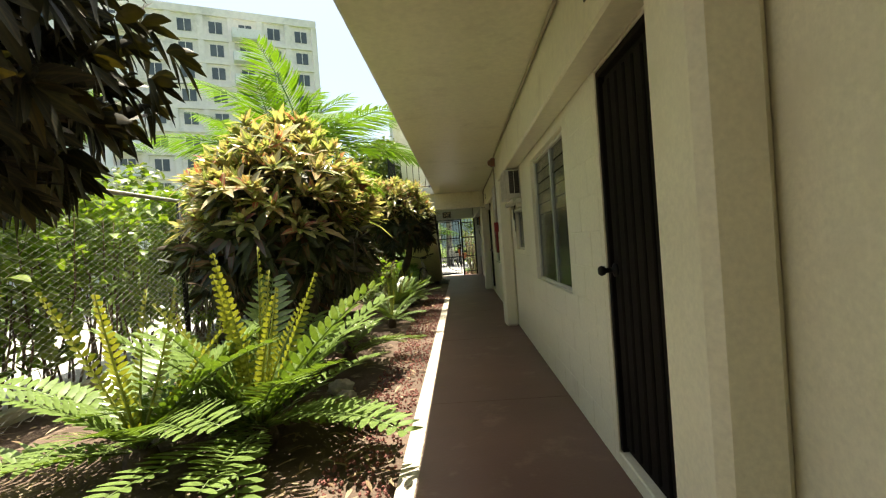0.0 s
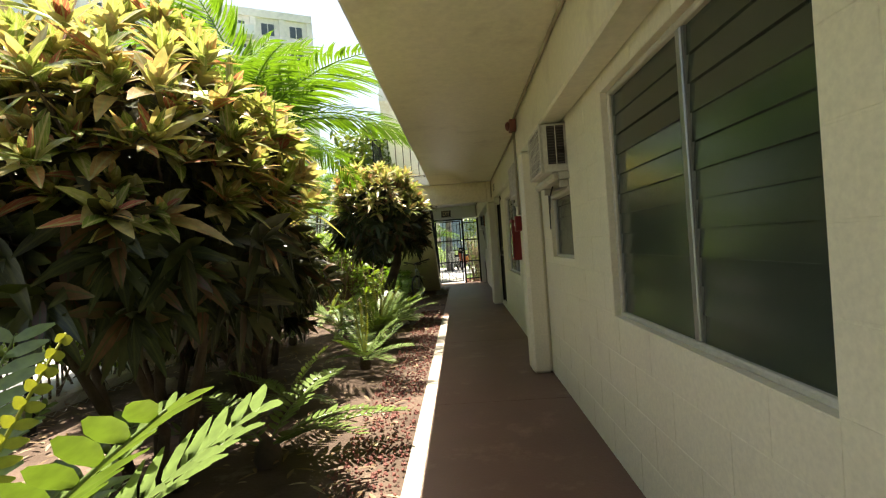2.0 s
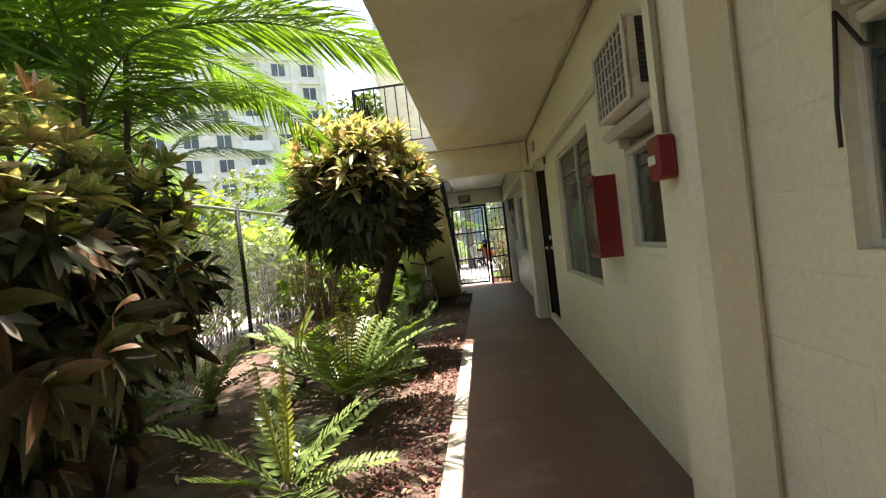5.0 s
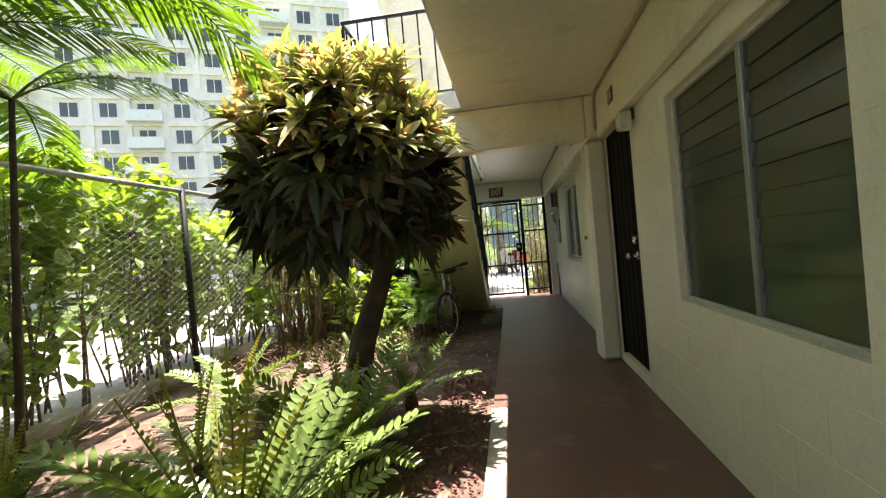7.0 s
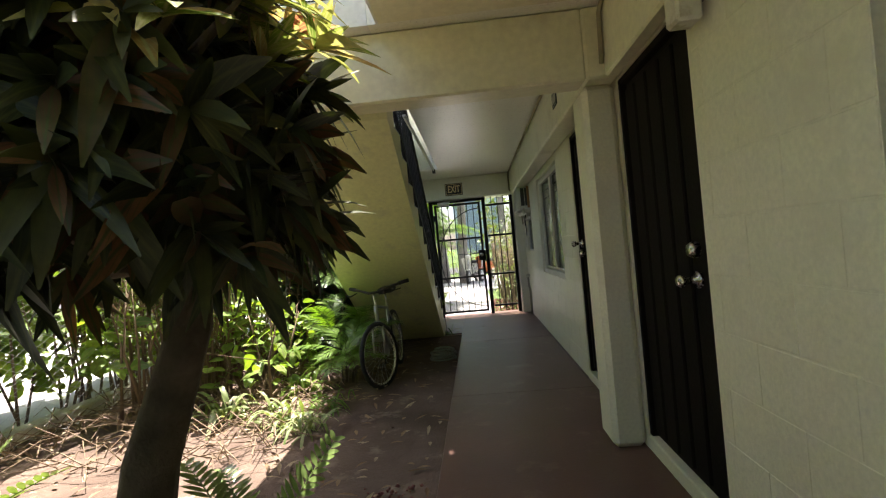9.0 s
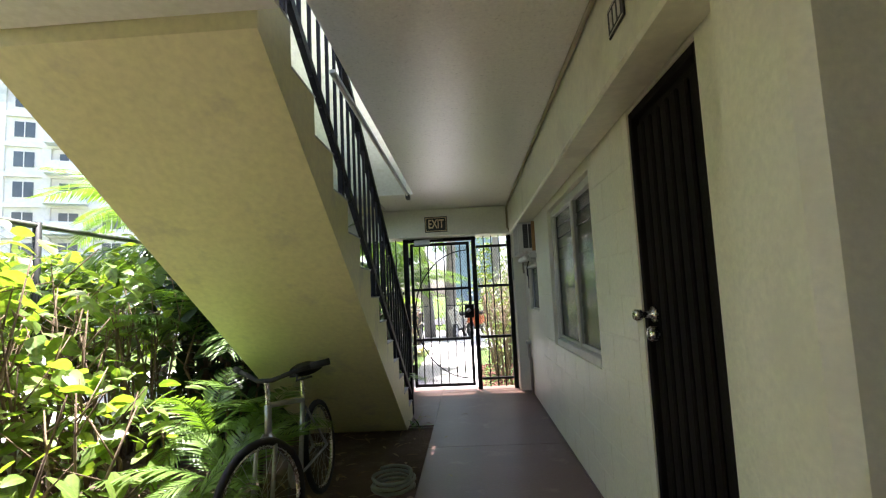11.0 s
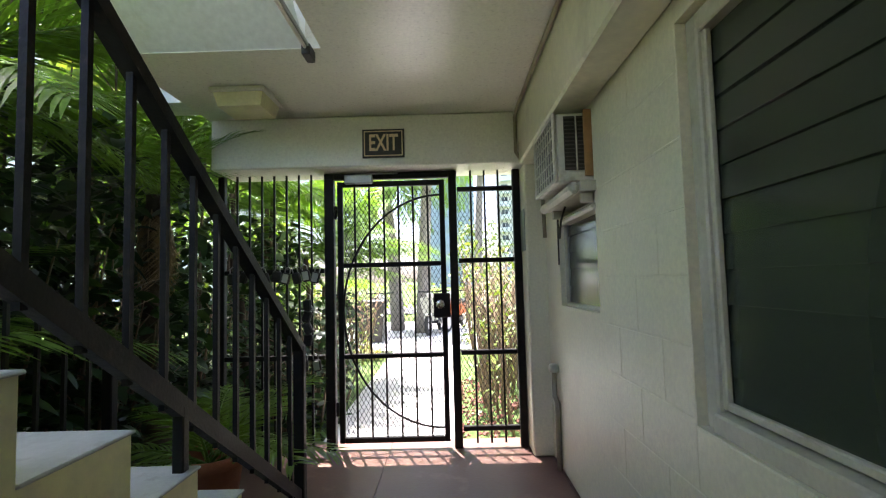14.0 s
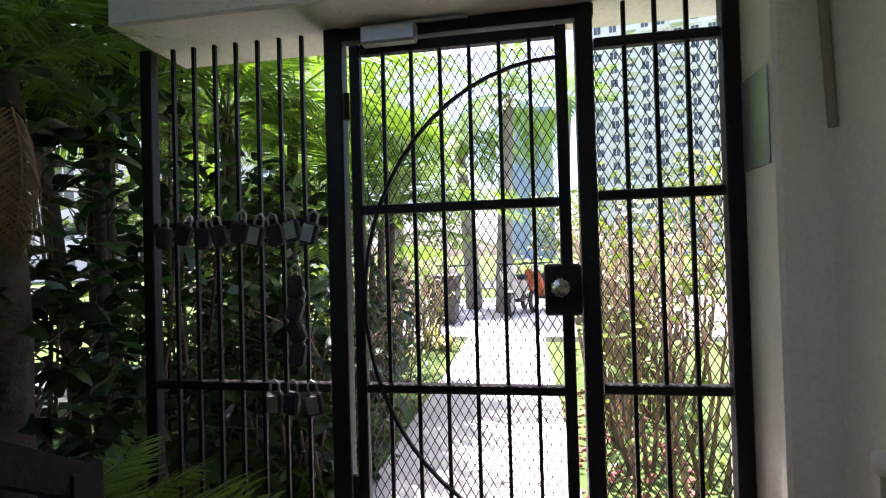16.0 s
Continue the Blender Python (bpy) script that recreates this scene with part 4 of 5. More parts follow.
# ---------- bicycle under the stairs ----------
def bicycle():
    front, rear = Vector((-0.31, 15.52, 0)), Vector((-0.31, 16.47, 0))
    ang = math.degrees(math.atan2((front - rear).y, (front - rear).x))
    b = thing("bicycle", pose(rear.x, rear.y, -0.02, 0, 0, ang), "old bicycle with pale rims leaning under the stairs", "bicycle")
    b.matrix_basis = pose(rear.x, rear.y, -0.02, 0, 0, ang) @ pose(0, 0, 0, 5, 0, 0)
    R, base = 0.305, 0.945
    for cx, steer in ((0.0, 0), (base, -21)):
        wl = new("wheel")
        wl.parent = b
        wl.matrix_basis = pose(cx, 0, R, 0, 0, steer)
        ring = lambda rr: [(rr * math.cos(2 * math.pi * k / 40), 0, rr * math.sin(2 * math.pi * k / 40)) for k in range(40)]
        Shape().tube(ring(R - 0.02), 0.02, 8, True).ob("tyre", M_RUBBER, wl, smooth=True)
        Shape().tube(ring(R - 0.045), 0.012, 8, True).ob("rim", M_CHROME, wl, "pale metal rim", smooth=True)
        Shape().lathe([(0.022, -0.04), (0.016, -0.03), (0.016, 0.03), (0.022, 0.04)], 10, (0, 0, 0), 'y').ob("hub", M_CHROME, wl)
        sp = Shape()
        for k in range(28):
            a = 2 * math.pi * k / 28
            o = 0.5 * (-1) ** (k // 2)
            sp.tube([(0.018 * math.cos(a + o), 0.025 * (-1) ** k, 0.018 * math.sin(a + o)), ((R - 0.05) * math.cos(a), 0, (R - 0.05) * math.sin(a))], 0.0014, 3)
        sp.ob("spokes", M_STEEL, wl)
    bb, seat, head0, head1 = (0.40, 0, 0.27), (0.24, 0, 0.66), (0.80, 0, 0.60), (0.77, 0, 0.74)
    for p, q, r in ((bb, seat, 0.016), (seat, head1, 0.015), (bb, head0, 0.018), (head0, head1, 0.02)):
        Shape().tube([p, q], r, 8).ob("frame_tube", M_STEEL, b, smooth=True)
    for s in (-0.05, 0.05):
        Shape().tube([(0.0, s, R), (0.40, s * 0.4, 0.27)], 0.009, 6).ob("chain_stay", M_STEEL, b)
        Shape().tube([(0.0, s, R), (0.25, s * 0.3, 0.62)], 0.008, 6).ob("seat_stay", M_STEEL, b)
        Shape().tube([(base, s, R), (0.84, s, 0.55), (0.81, s * 0.3, 0.60)], 0.011, 6).ob("fork_blade", M_STEEL, b, smooth=True)
    Shape().tube([(0.24, 0, 0.64), (0.21, 0, 0.84)], 0.012, 8).ob("seat_post", M_CHROME, b)
    sd = Shape()
    n, prof = 9, []
    for k in range(n):
        t = k / (n - 1)
        prof.append((0.08 + 0.29 * t, 0.085 * (1 - t) ** 0.8 + 0.022, 0.885 - 0.015 * math.sin(t * 3)))
    for side in (1,):
        v, f = [], []
        for x, hw, z in prof:
            for q in (-1, -0.6, 0, 0.6, 1):
                v.append((x, hw * q, z - 0.03 * q * q))
            for q in (1, -1):
                v.append((x, hw * q * 0.9, z - 0.06))
        for i in range(n - 1):
            for k in range(7):
                f.append((i * 7 + k, i * 7 + (k + 1) % 7, (i + 1) * 7 + (k + 1) % 7, (i + 1) * 7 + k))
        f += [tuple(range(7)), tuple(reversed(range((n - 1) * 7, n * 7)))]
        sd.add(v, f)
    sd.ob("saddle", M_RUBBER, b, "black padded saddle", smooth=True)
    turned = pose(0.76, 0, 0, 0, 0, -21) @ pose(-0.76, 0, 0)
    Shape().tube([head1, (0.76, 0, 0.86)], 0.013, 8).ob("stem", M_CHROME, b)
    Shape().tube([(0.68, -0.27, 0.92), (0.73, -0.16, 0.90), (0.77, -0.05, 0.87), (0.77, 0.05, 0.87), (0.73, 0.16, 0.90), (0.68, 0.27, 0.92)], 0.012, 8).ob("handlebar", M_RUBBER, b, smooth=True, m=turned)
    for s in (-1, 1):
        Shape().tube([(0.69, s * 0.25, 0.918), (0.645, s * 0.34, 0.93)], 0.018, 8).ob("grip", M_RUBBER, b, smooth=True, m=turned)
        Shape().tube([(0.74, s * 0.2, 0.885), (0.80, s * 0.24, 0.865), (0.76, s * 0.31, 0.875)], 0.006, 6).ob("brake_lever", M_RUBBER, b, smooth=True, m=turned)
    Shape().lathe([(0.09, -0.045), (0.092, -0.04), (0.09, -0.036)], 24, (0.40, 0, 0.27), 'y').ob("chainring", M_STEEL, b)
    Shape().tube([(0.40, -0.06, 0.27), (0.47, -0.07, 0.12)], 0.009, 6).box(0.44, 0.53, -0.15, -0.07, 0.10, 0.122, 0.004).ob("crank", M_DARKPL, b)


bicycle()

# coiled hose on the soil beneath the stairs
pts = [(0.17 + (0.13 + 0.012 * math.sin(k * 0.9)) * math.cos(k * 0.35), 16.4 + 0.16 * math.sin(k * 0.35), 0.012 + 0.0016 * k) for k in range(62)]
Shape().tube(pts, 0.012, 6).ob("garden_hose", M_HOSE, label="coiled grey garden hose on the soil", category="hose", smooth=True)

# ---------- plants ----------
def unit(a):
    return a / (np.linalg.norm(a, axis=-1, keepdims=True) + 1e-9)


def rosettes(rng, tips, outs, per, length, spread, young):
    """Leaves radiating from branch tips: bases, directions, upper sides, lengths."""
    p, d, u, ln = [], [], [], []
    for t, o in zip(tips, outs):
        a = unit(np.cross(o, rng.normal(size=3)))
        b = np.cross(o, a)
        for k in range(per):
            ang = k * 2.39996 + rng.uniform(-0.2, 0.2)
            lift = spread[0] + (spread[1] - spread[0]) * k / per
            radial = a * math.cos(ang) + b * math.sin(ang)
            dd = o * math.cos(lift) + radial * math.sin(lift)
            p.append(t - o * (0.1 * length * k / per * (1 if young else 2.5)))
            d.append(dd)
            u.append(o * 0.9 + np.array([0, 0, 0.4]) - dd * 0.2)
            ln.append(length * rng.uniform(0.65, 1.15) * (0.7 + 0.5 * k / per))
    return np.array(p), np.array(d), np.array(u), np.array(ln)


def shrub(name, at, centre, radii, tips, length, width, seed, label, young_mat, old_mat, stems, stem_r, low=0.15, per=15, old_per=9, skirt=-0.75, category="shrub"):
    """Several stems, branch tips over an uneven dome, fresh leaves on top and older ones hanging below."""
    rg = np.random.default_rng(seed)
    t = thing(name, pose(*at), label, category)
    c, r = np.array(centre) - np.array(at), np.array(radii)
    dirs = []
    while len(dirs) < tips:
        q = unit(rg.normal(size=3))
        if q[2] > skirt:
            dirs.append(q)
    dirs = np.array(dirs)
    wob = np.array([1 + 0.22 * noise.noise(Vector(q * 2.1) + Vector((seed, 0, 0))) for q in dirs])
    rad = rg.uniform(0.72, 1.02, tips) * wob
    pos = c + dirs * r * rad[:, None]
    outs = unit(dirs * np.array([1, 1, 0.8]) + np.array([0, 0, 0.55]))
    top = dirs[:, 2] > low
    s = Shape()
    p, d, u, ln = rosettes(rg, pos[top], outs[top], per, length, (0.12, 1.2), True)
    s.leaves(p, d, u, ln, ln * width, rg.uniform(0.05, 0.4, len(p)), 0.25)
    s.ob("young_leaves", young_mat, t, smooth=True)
    # inner and lower leaves: age colour plus the bush's own shade painted in
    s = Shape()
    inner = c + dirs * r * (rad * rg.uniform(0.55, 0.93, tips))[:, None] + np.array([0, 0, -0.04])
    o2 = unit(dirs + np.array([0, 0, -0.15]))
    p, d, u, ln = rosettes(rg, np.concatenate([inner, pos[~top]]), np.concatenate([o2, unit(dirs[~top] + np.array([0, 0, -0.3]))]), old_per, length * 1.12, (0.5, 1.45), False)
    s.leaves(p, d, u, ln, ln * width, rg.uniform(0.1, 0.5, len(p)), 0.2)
    s.ob("old_leaves", old_mat, t, "drooping older leaves, colour darkened for canopy shade", smooth=True)
    for k in range(stems):
        a = 2 * math.pi * k / stems + rg.uniform(-0.3, 0.3)
        end = c + np.array([math.cos(a) * r[0] * 0.45, math.sin(a) * r[1] * 0.45, -0.1 * r[2]])
        b0 = np.array([0.1 * math.cos(a), 0.1 * math.sin(a), -0.04]) * (0 if stems == 1 else 1)
        pts = [b0 + (end - b0) * f + np.array([rg.normal() * 0.03, rg.normal() * 0.03, 0]) * (f > 0) for f in (0, 0.3, 0.6, 1)]
        Shape().tube(pts, [stem_r, stem_r * 0.85, stem_r * 0.65, stem_r * 0.3], 7).ob("stem" if stems > 1 else "trunk", M_BARK, t, smooth=True)
    tw = Shape()
    sel = rg.choice(tips, min(tips, 70), replace=False)
    for i in sel:
        st = c + np.array([rg.normal() * 0.12, rg.normal() * 0.12, -0.35 * r[2] + rg.normal() * 0.1])
        mid = (st + pos[i]) / 2 + rg.normal(size=3) * 0.04
        tw.tube([st, mid, pos[i]], [stem_r * 0.4, stem_r * 0.28, 0.005], 5)
    tw.ob("branchwork", M_BARK, t, kind="stuff", smooth=True)
    return t


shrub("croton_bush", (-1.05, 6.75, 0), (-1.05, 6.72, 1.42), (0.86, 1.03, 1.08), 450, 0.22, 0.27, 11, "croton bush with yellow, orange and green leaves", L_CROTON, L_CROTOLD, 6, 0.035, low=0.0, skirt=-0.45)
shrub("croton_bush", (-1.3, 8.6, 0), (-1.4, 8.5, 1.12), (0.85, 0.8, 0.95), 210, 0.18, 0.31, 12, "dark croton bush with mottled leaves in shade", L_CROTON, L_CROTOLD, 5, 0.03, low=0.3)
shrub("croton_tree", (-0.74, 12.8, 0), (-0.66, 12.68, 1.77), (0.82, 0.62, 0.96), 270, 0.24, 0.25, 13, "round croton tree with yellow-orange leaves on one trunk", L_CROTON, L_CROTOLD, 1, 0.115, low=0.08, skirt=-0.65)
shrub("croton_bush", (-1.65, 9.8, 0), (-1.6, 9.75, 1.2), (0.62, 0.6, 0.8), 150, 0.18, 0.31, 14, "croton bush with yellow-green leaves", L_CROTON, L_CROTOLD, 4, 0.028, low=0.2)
# tree seen from its shaded side; that darkness sits in the leaf colour
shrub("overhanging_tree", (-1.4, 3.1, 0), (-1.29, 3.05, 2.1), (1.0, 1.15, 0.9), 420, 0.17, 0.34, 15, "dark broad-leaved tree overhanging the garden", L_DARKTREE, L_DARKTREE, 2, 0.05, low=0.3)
# old-leaf colour on top as well, so the whole bush carries painted shade
shrub("croton_bush", (-2.1, 8.6, 0), (-2.05, 8.6, 1.0), (0.55, 0.95, 0.85), 110, 0.19, 0.32, 16, "croton bush along the fence, shade put into its leaf colour", L_CROTOLD, L_CROTOLD, 5, 0.028, low=0.5)


def frond_mesh(name, mat, length, pairs, leaflet, width, arch, seed, sweep=0.5, start=0.12, stiff=0.1, blunt=0.0, lift=0.35, bend=0.0, taper=0.35):
    """A feather leaf along +x: an arched rib with leaflets on both sides."""
    rg = np.random.default_rng(seed)
    rib = lambda s: np.array([length * (s - 0.25 * arch * s * s), bend * length * s * s, -length * arch * 0.55 * s * s])
    s = Shape()
    s.tube([rib(k / 9) for k in range(10)], [0.008 * length ** 0.5 * (1.15 - k / 9) + 0.0012 for k in range(10)], 5)
    p, d, u, ln = [], [], [], []
    for i in range(pairs):
        f = start + (1 - start) * (i + 0.5) / pairs
        tan = unit(rib(min(f + 0.02, 1.0)) - rib(f - 0.02))
        nrm = unit(np.array([-tan[2], 0, tan[0]]))
        side = np.cross(nrm, tan)
        size = leaflet * (1 - (1 - taper) * max(0, (f - 0.45) / 0.55) ** 1.5) * min(1, 0.55 + 2.2 * (f - start))
        for sg in (-1, 1):
            ang = sweep + rg.normal() * 0.05
            p.append(rib(f))
            d.append(side * sg * math.cos(ang) + tan * math.sin(ang) + nrm * (lift + rg.normal() * 0.06))
            u.append(nrm)
            ln.append(size * rg.uniform(0.9, 1.08))
    first = s.n
    s.leaves(p, d, u, ln, np.array(ln) * 0 + width, stiff, 0.12, 4, blunt)
    for i in range(len(p)):
        f = start + (1 - start) * (i // 2 + 0.5) / pairs
        b0, ring = first + i * 12, min(9, round(f * 9)) * 5 + (0 if i % 2 else 2)
        s.f += [(b0, b0 + 1, ring), (b0 + 1, b0 + 2, ring)]
    return s.mesh(name, mat, True)


def aim(az, el, roll=0.0):
    """A frond's turn: its +x axis to azimuth az and elevation el, degrees."""
    return pose(0, 0, 0, 0, 0, az) @ pose(0, 0, 0, 0, -el, 0) @ pose(0, 0, 0, roll, 0, 0)


CYC = [frond_mesh("frond", L_CYCAD, 0.92, 17, 0.165, 0.036, a, 30 + i, sweep=0.45, blunt=0.6, lift=0.25, bend=b, taper=0.5) for i, (a, b) in enumerate(((0.35, 0.05), (0.55, -0.06), (0.7, 0.08), (0.2, 0.0)))]
CYCN = [frond_mesh("young_frond", L_CYCNEW, 0.85, 22, 0.056, 0.022, a, 40 + i, sweep=0.5, blunt=0.6, lift=0.6, bend=b, taper=0.3) for i, (a, b) in enumerate(((0.12, 0.05), (0.2, -0.08), (0.05, 0.03)))]


def cycad(at, n, new_n, size, seed, label="cycad with stiff feather fronds, some yellow-green and upright", azs=None):
    rg = np.random.default_rng(seed)
    t = thing("cycad", pose(*at), label, "cycad", "cycads in the garden bed")
    Shape().lathe([(0.07 * size, -0.05), (0.09 * size, 0.02), (0.075 * size, 0.09), (0.03, 0.13)], 12).ob("stem", M_BARK, t, smooth=True)
    for k in range(n):
        az = (azs[k] if azs else k * 137.5 + rg.uniform(-15, 15))
        el = rg.uniform(12, 62) if not azs else rg.uniform(18, 40)
        share("frond", CYC[k % 4], t, Matrix.Translation((0, 0, 0.08)) @ aim(az, el, rg.uniform(-20, 20)) @ Matrix.Scale(size * rg.uniform(0.8, 1.12), 4))
    for k in range(new_n):
        share("young_frond", CYCN[k % 3], t, Matrix.Translation((0, 0, 0.1)) @ aim(k * 101 + rg.uniform(-20, 20), rg.uniform(56, 84), rg.uniform(0, 360)) @ Matrix.Scale(size * rg.uniform(0.85, 1.2), 4))
    return t


cycad((-0.66, 4.95, 0.0), 28, 10, 1.28, 1)
cycad((-1.3, 4.7, 0.0), 18, 5, 1.2, 2)
cycad((-1.15, 5.35, 0.0), 12, 3, 0.9, 22)
cycad((-0.55, 7.05, 0.0), 6, 0, 0.95, 3, "cycad leaning out from under the croton", azs=[12, -18, 30, 140, 200, 75])
cycad((-0.5, 10.75, 0.0), 20, 8, 0.9, 4)
cycad((-0.42, 11.75, 0.0), 16, 7, 0.72, 5)
cycad((-1.2, 11.6, 0.0), 10, 4, 0.66, 6)
cycad((-1.75, 11.0, 0.0), 10, 2, 0.7, 32)
cycad((-1.95, 10.3, 0.0), 10, 2, 0.75, 38)
cycad((-1.15, 12.35, 0.0), 11, 1, 0.75, 35)
cycad((-1.75, 12.9, 0.0), 10, 1, 0.7, 36)
cycad((-0.4, 9.35, 0.0), 10, 3, 0.72, 7)
cycad((-0.75, 8.0, 0.0), 6, 0, 0.6, 8)
cycad((-0.28, 12.75, 0.0), 7, 0, 0.6, 9)
cycad((-1.6, 5.9, 0.0), 8, 1, 0.8, 10)
cycad((-1.0, 2.6, 0.0), 9, 1, 0.85, 23)

PALM = [frond_mesh("frond", L_PALM, 1.9, 44, 0.5, 0.029, a, 60 + i, sweep=0.62, lift=0.1, stiff=0.45, bend=b, taper=0.35) for i, (a, b) in enumerate(((0.75, 0.05), (1.0, -0.06), (0.5, 0.03)))]
PALMS = [frond_mesh("frond", L_PALM, 0.75, 24, 0.24, 0.02, a, 70 + i, sweep=0.6, lift=0.15, stiff=0.35, taper=0.4) for i, a in enumerate((0.7, 1.0))]
PALMD = frond_mesh("dead_frond", L_DRY, 1.5, 34, 0.42, 0.02, 0.9, 80, sweep=0.7, lift=-0.1, stiff=0.8)


def palm(at, stems, height, fronds, size, seed, label, small=False, dead=0, group="palms", trunk_r=0.035, els=(15, 75), name="palm"):
    rg = np.random.default_rng(seed)
    t = thing(name, pose(*at), label, "palm", group)
    for k in range(stems):
        a = rg.uniform(0, 6.28)
        lean, h = rg.uniform(0.03, 0.16) * (0 if stems == 1 else 1), height * rg.uniform(0.75, 1.1)
        b0 = np.array([0.13 * math.cos(a), 0.13 * math.sin(a), -0.05]) * (0 if stems == 1 else 1)
        top = b0 + np.array([math.cos(a) * lean * h, math.sin(a) * lean * h, h])
        n = max(4, int(h / 0.28))
        pts = [b0 + (top - b0) * (i / n) for i in range(n + 1)]
        Shape().tube(pts, [trunk_r * (1.25 - 0.5 * i / n) * (1.07 if i % 2 else 0.97) for i in range(n + 1)], 8).ob("trunk", M_BARK, t, smooth=True)
        for j in range(fronds):
            el = rg.uniform(*els)
            share("frond", (PALMS if small else PALM)[(j + k) % (2 if small else 3)], t, Matrix.Translation(top) @ aim(j * 137.5 + rg.uniform(-20, 20) + k * 50, el, rg.uniform(-15, 15)) @ Matrix.Scale(size * rg.uniform(0.8, 1.15), 4))
        for j in range(dead):
            share("dead_frond", PALMD, t, Matrix.Translation(top) @ aim(j * 90 + rg.uniform(-30, 30), -55, 0) @ Matrix.Scale(size, 4), "dry hanging frond")
    return t


palm((-2.15, 10.4, 0), 4, 2.85, 8, 1.2, 1, "clump of slender palms with arching feather fronds", trunk_r=0.026)
palm((-2.45, 11.6, 0), 2, 2.3, 5, 0.8, 2, "clump of slender palms with arching feather fronds", trunk_r=0.022)
palm((-15, 12.0, 0), 2, 4.2, 11, 1.35, 3, "tall feather palms behind the fence")
palm((-10.5, 15.5, 0), 1, 4.4, 14, 1.4, 4, "tall feather palms behind the fence", trunk_r=0.1)
palm((-0.78, 15.75, 0), 4, 0.3, 4, 0.75, 5, "young palm seedlings beside the bicycle", small=True, group="young palms", trunk_r=0.012)
palm((-0.85, 16.35, 0), 3, 0.5, 5, 0.7, 6, "young palm seedlings beside the bicycle", small=True, group="young palms", trunk_r=0.012)
palm((-1.5, 17.6, 0), 5, 1.0, 5, 0.6, 7, "dark palm clump behind the stairs", group="palms behind the stairs")
palm((-1.2, 19.4, 0), 1, 2.15, 6, 0.5, 8, "shaggy palm trunk with dry hanging fronds beside the beam", dead=4, group="palms behind the stairs", trunk_r=0.085)
palm((-2.0, 18.1, 0), 5, 2.2, 7, 0.85, 50, "sunlit feather palm clump behind the stairs", group="palms behind the stairs")
palm((-1.3, 21.5, 0), 4, 2.5, 8, 0.85, 52, "sunlit palm clump outside the iron bars", group="palms behind the stairs")
palm((-1.9, 20.6, 0), 5, 2.4, 7, 0.8, 9, "sunlit palm clump outside the iron bars", group="palms behind the stairs")
palm((-0.75, 22.2, 0), 5, 1.6, 6, 0.7, 10, "sunlit palm clump outside the iron bars", group="palms behind the stairs")


def pot_plant(at, size, seed, label):
    p = thing("potted_palm", pose(*at), label, "potted plant", "potted plants by the stairs")
    Shape().lathe([(0.1 * size, 0), (0.115 * size, 0.02), (0.15 * size, 0.26 * size), (0.17 * size, 0.27 * size), (0.17 * size, 0.32 * size), (0.15 * size, 0.32 * size), (0.14 * size, 0.27 * size), (0.02, 0.265 * size)], 20).ob("pot", M_TERRA, p, "terracotta pot", smooth=True)
    rg = np.random.default_rng(seed)
    for j in range(9):
        share("frond", PALMS[j % 2], p, Matrix.Translation((0, 0, 0.26 * size)) @ aim(j * 137.5, rg.uniform(25, 75), 0) @ Matrix.Scale(0.9 * size, 4))


pot_plant((-0.5, 18.72, 0.0), 1.1, 3, "palm in a terracotta pot behind the stairs")
pot_plant((-0.72, 19.2, 0.0), 0.8, 4, "small palm in a terracotta pot behind the stairs")


def strap_clump(at, n, length, width, seed, mat, label, name="strap_leaf_plant", up=(0.5, 1.3), droop=(0.5, 1.2)):
    rg = np.random.default_rng(seed)
    t = thing(name, pose(*at), label, "plant", "strap-leaved plants")
    az, el = rg.uniform(0, 6.28, n), rg.uniform(*up, n)
    d = np.stack([np.cos(az) * np.cos(el), np.sin(az) * np.cos(el), np.sin(el)], 1)
    p = np.stack([rg.normal(0, 0.06, n), rg.normal(0, 0.06, n), np.full(n, -0.01)], 1)
    ln = length * rg.uniform(0.6, 1.1, n)
    Shape().leaves(p, d, np.tile((0, 0, 1.0), (n, 1)) + d * 0.01, ln, width, rg.uniform(*droop, n), 0.3, 7).ob("leaves", mat, t, smooth=True)


strap_clump((-0.95, 14.75, 0), 46, 0.6, 0.028, 1, L_STRAP, "pale striped strap-leaved plant in sun")
strap_clump((-0.7, 14.5, 0), 40, 0.5, 0.022, 2, L_STRAP, "pale striped strap-leaved plant in sun")
strap_clump((-1.5, 14.9, 0), 36, 0.7, 0.05, 3, L_STRAP, "pale broad strap-leaved plant in sun")
strap_clump((-0.72, 15.05, 0), 40, 0.42, 0.02, 4, L_PALM, "dark green grassy clump beside the bicycle")
strap_clump((-1.1, 15.6, 0), 40, 0.6, 0.05, 5, L_HEDGE, "green broad strap-leaved plant by the bicycle")
strap_clump((0.14, 17.95, 0), 14, 0.24, 0.016, 6, L_PALM, "small weed at the stair foot", droop=(0.2, 0.6))
strap_clump((-0.55, 21.2, -0.05), 40, 0.6, 0.03, 7, L_PALM, "green grassy clump outside the bars")
strap_clump((-0.45, 20.4, -0.05), 34, 0.5, 0.03, 8, L_PALM, "green grassy clump outside the bars")


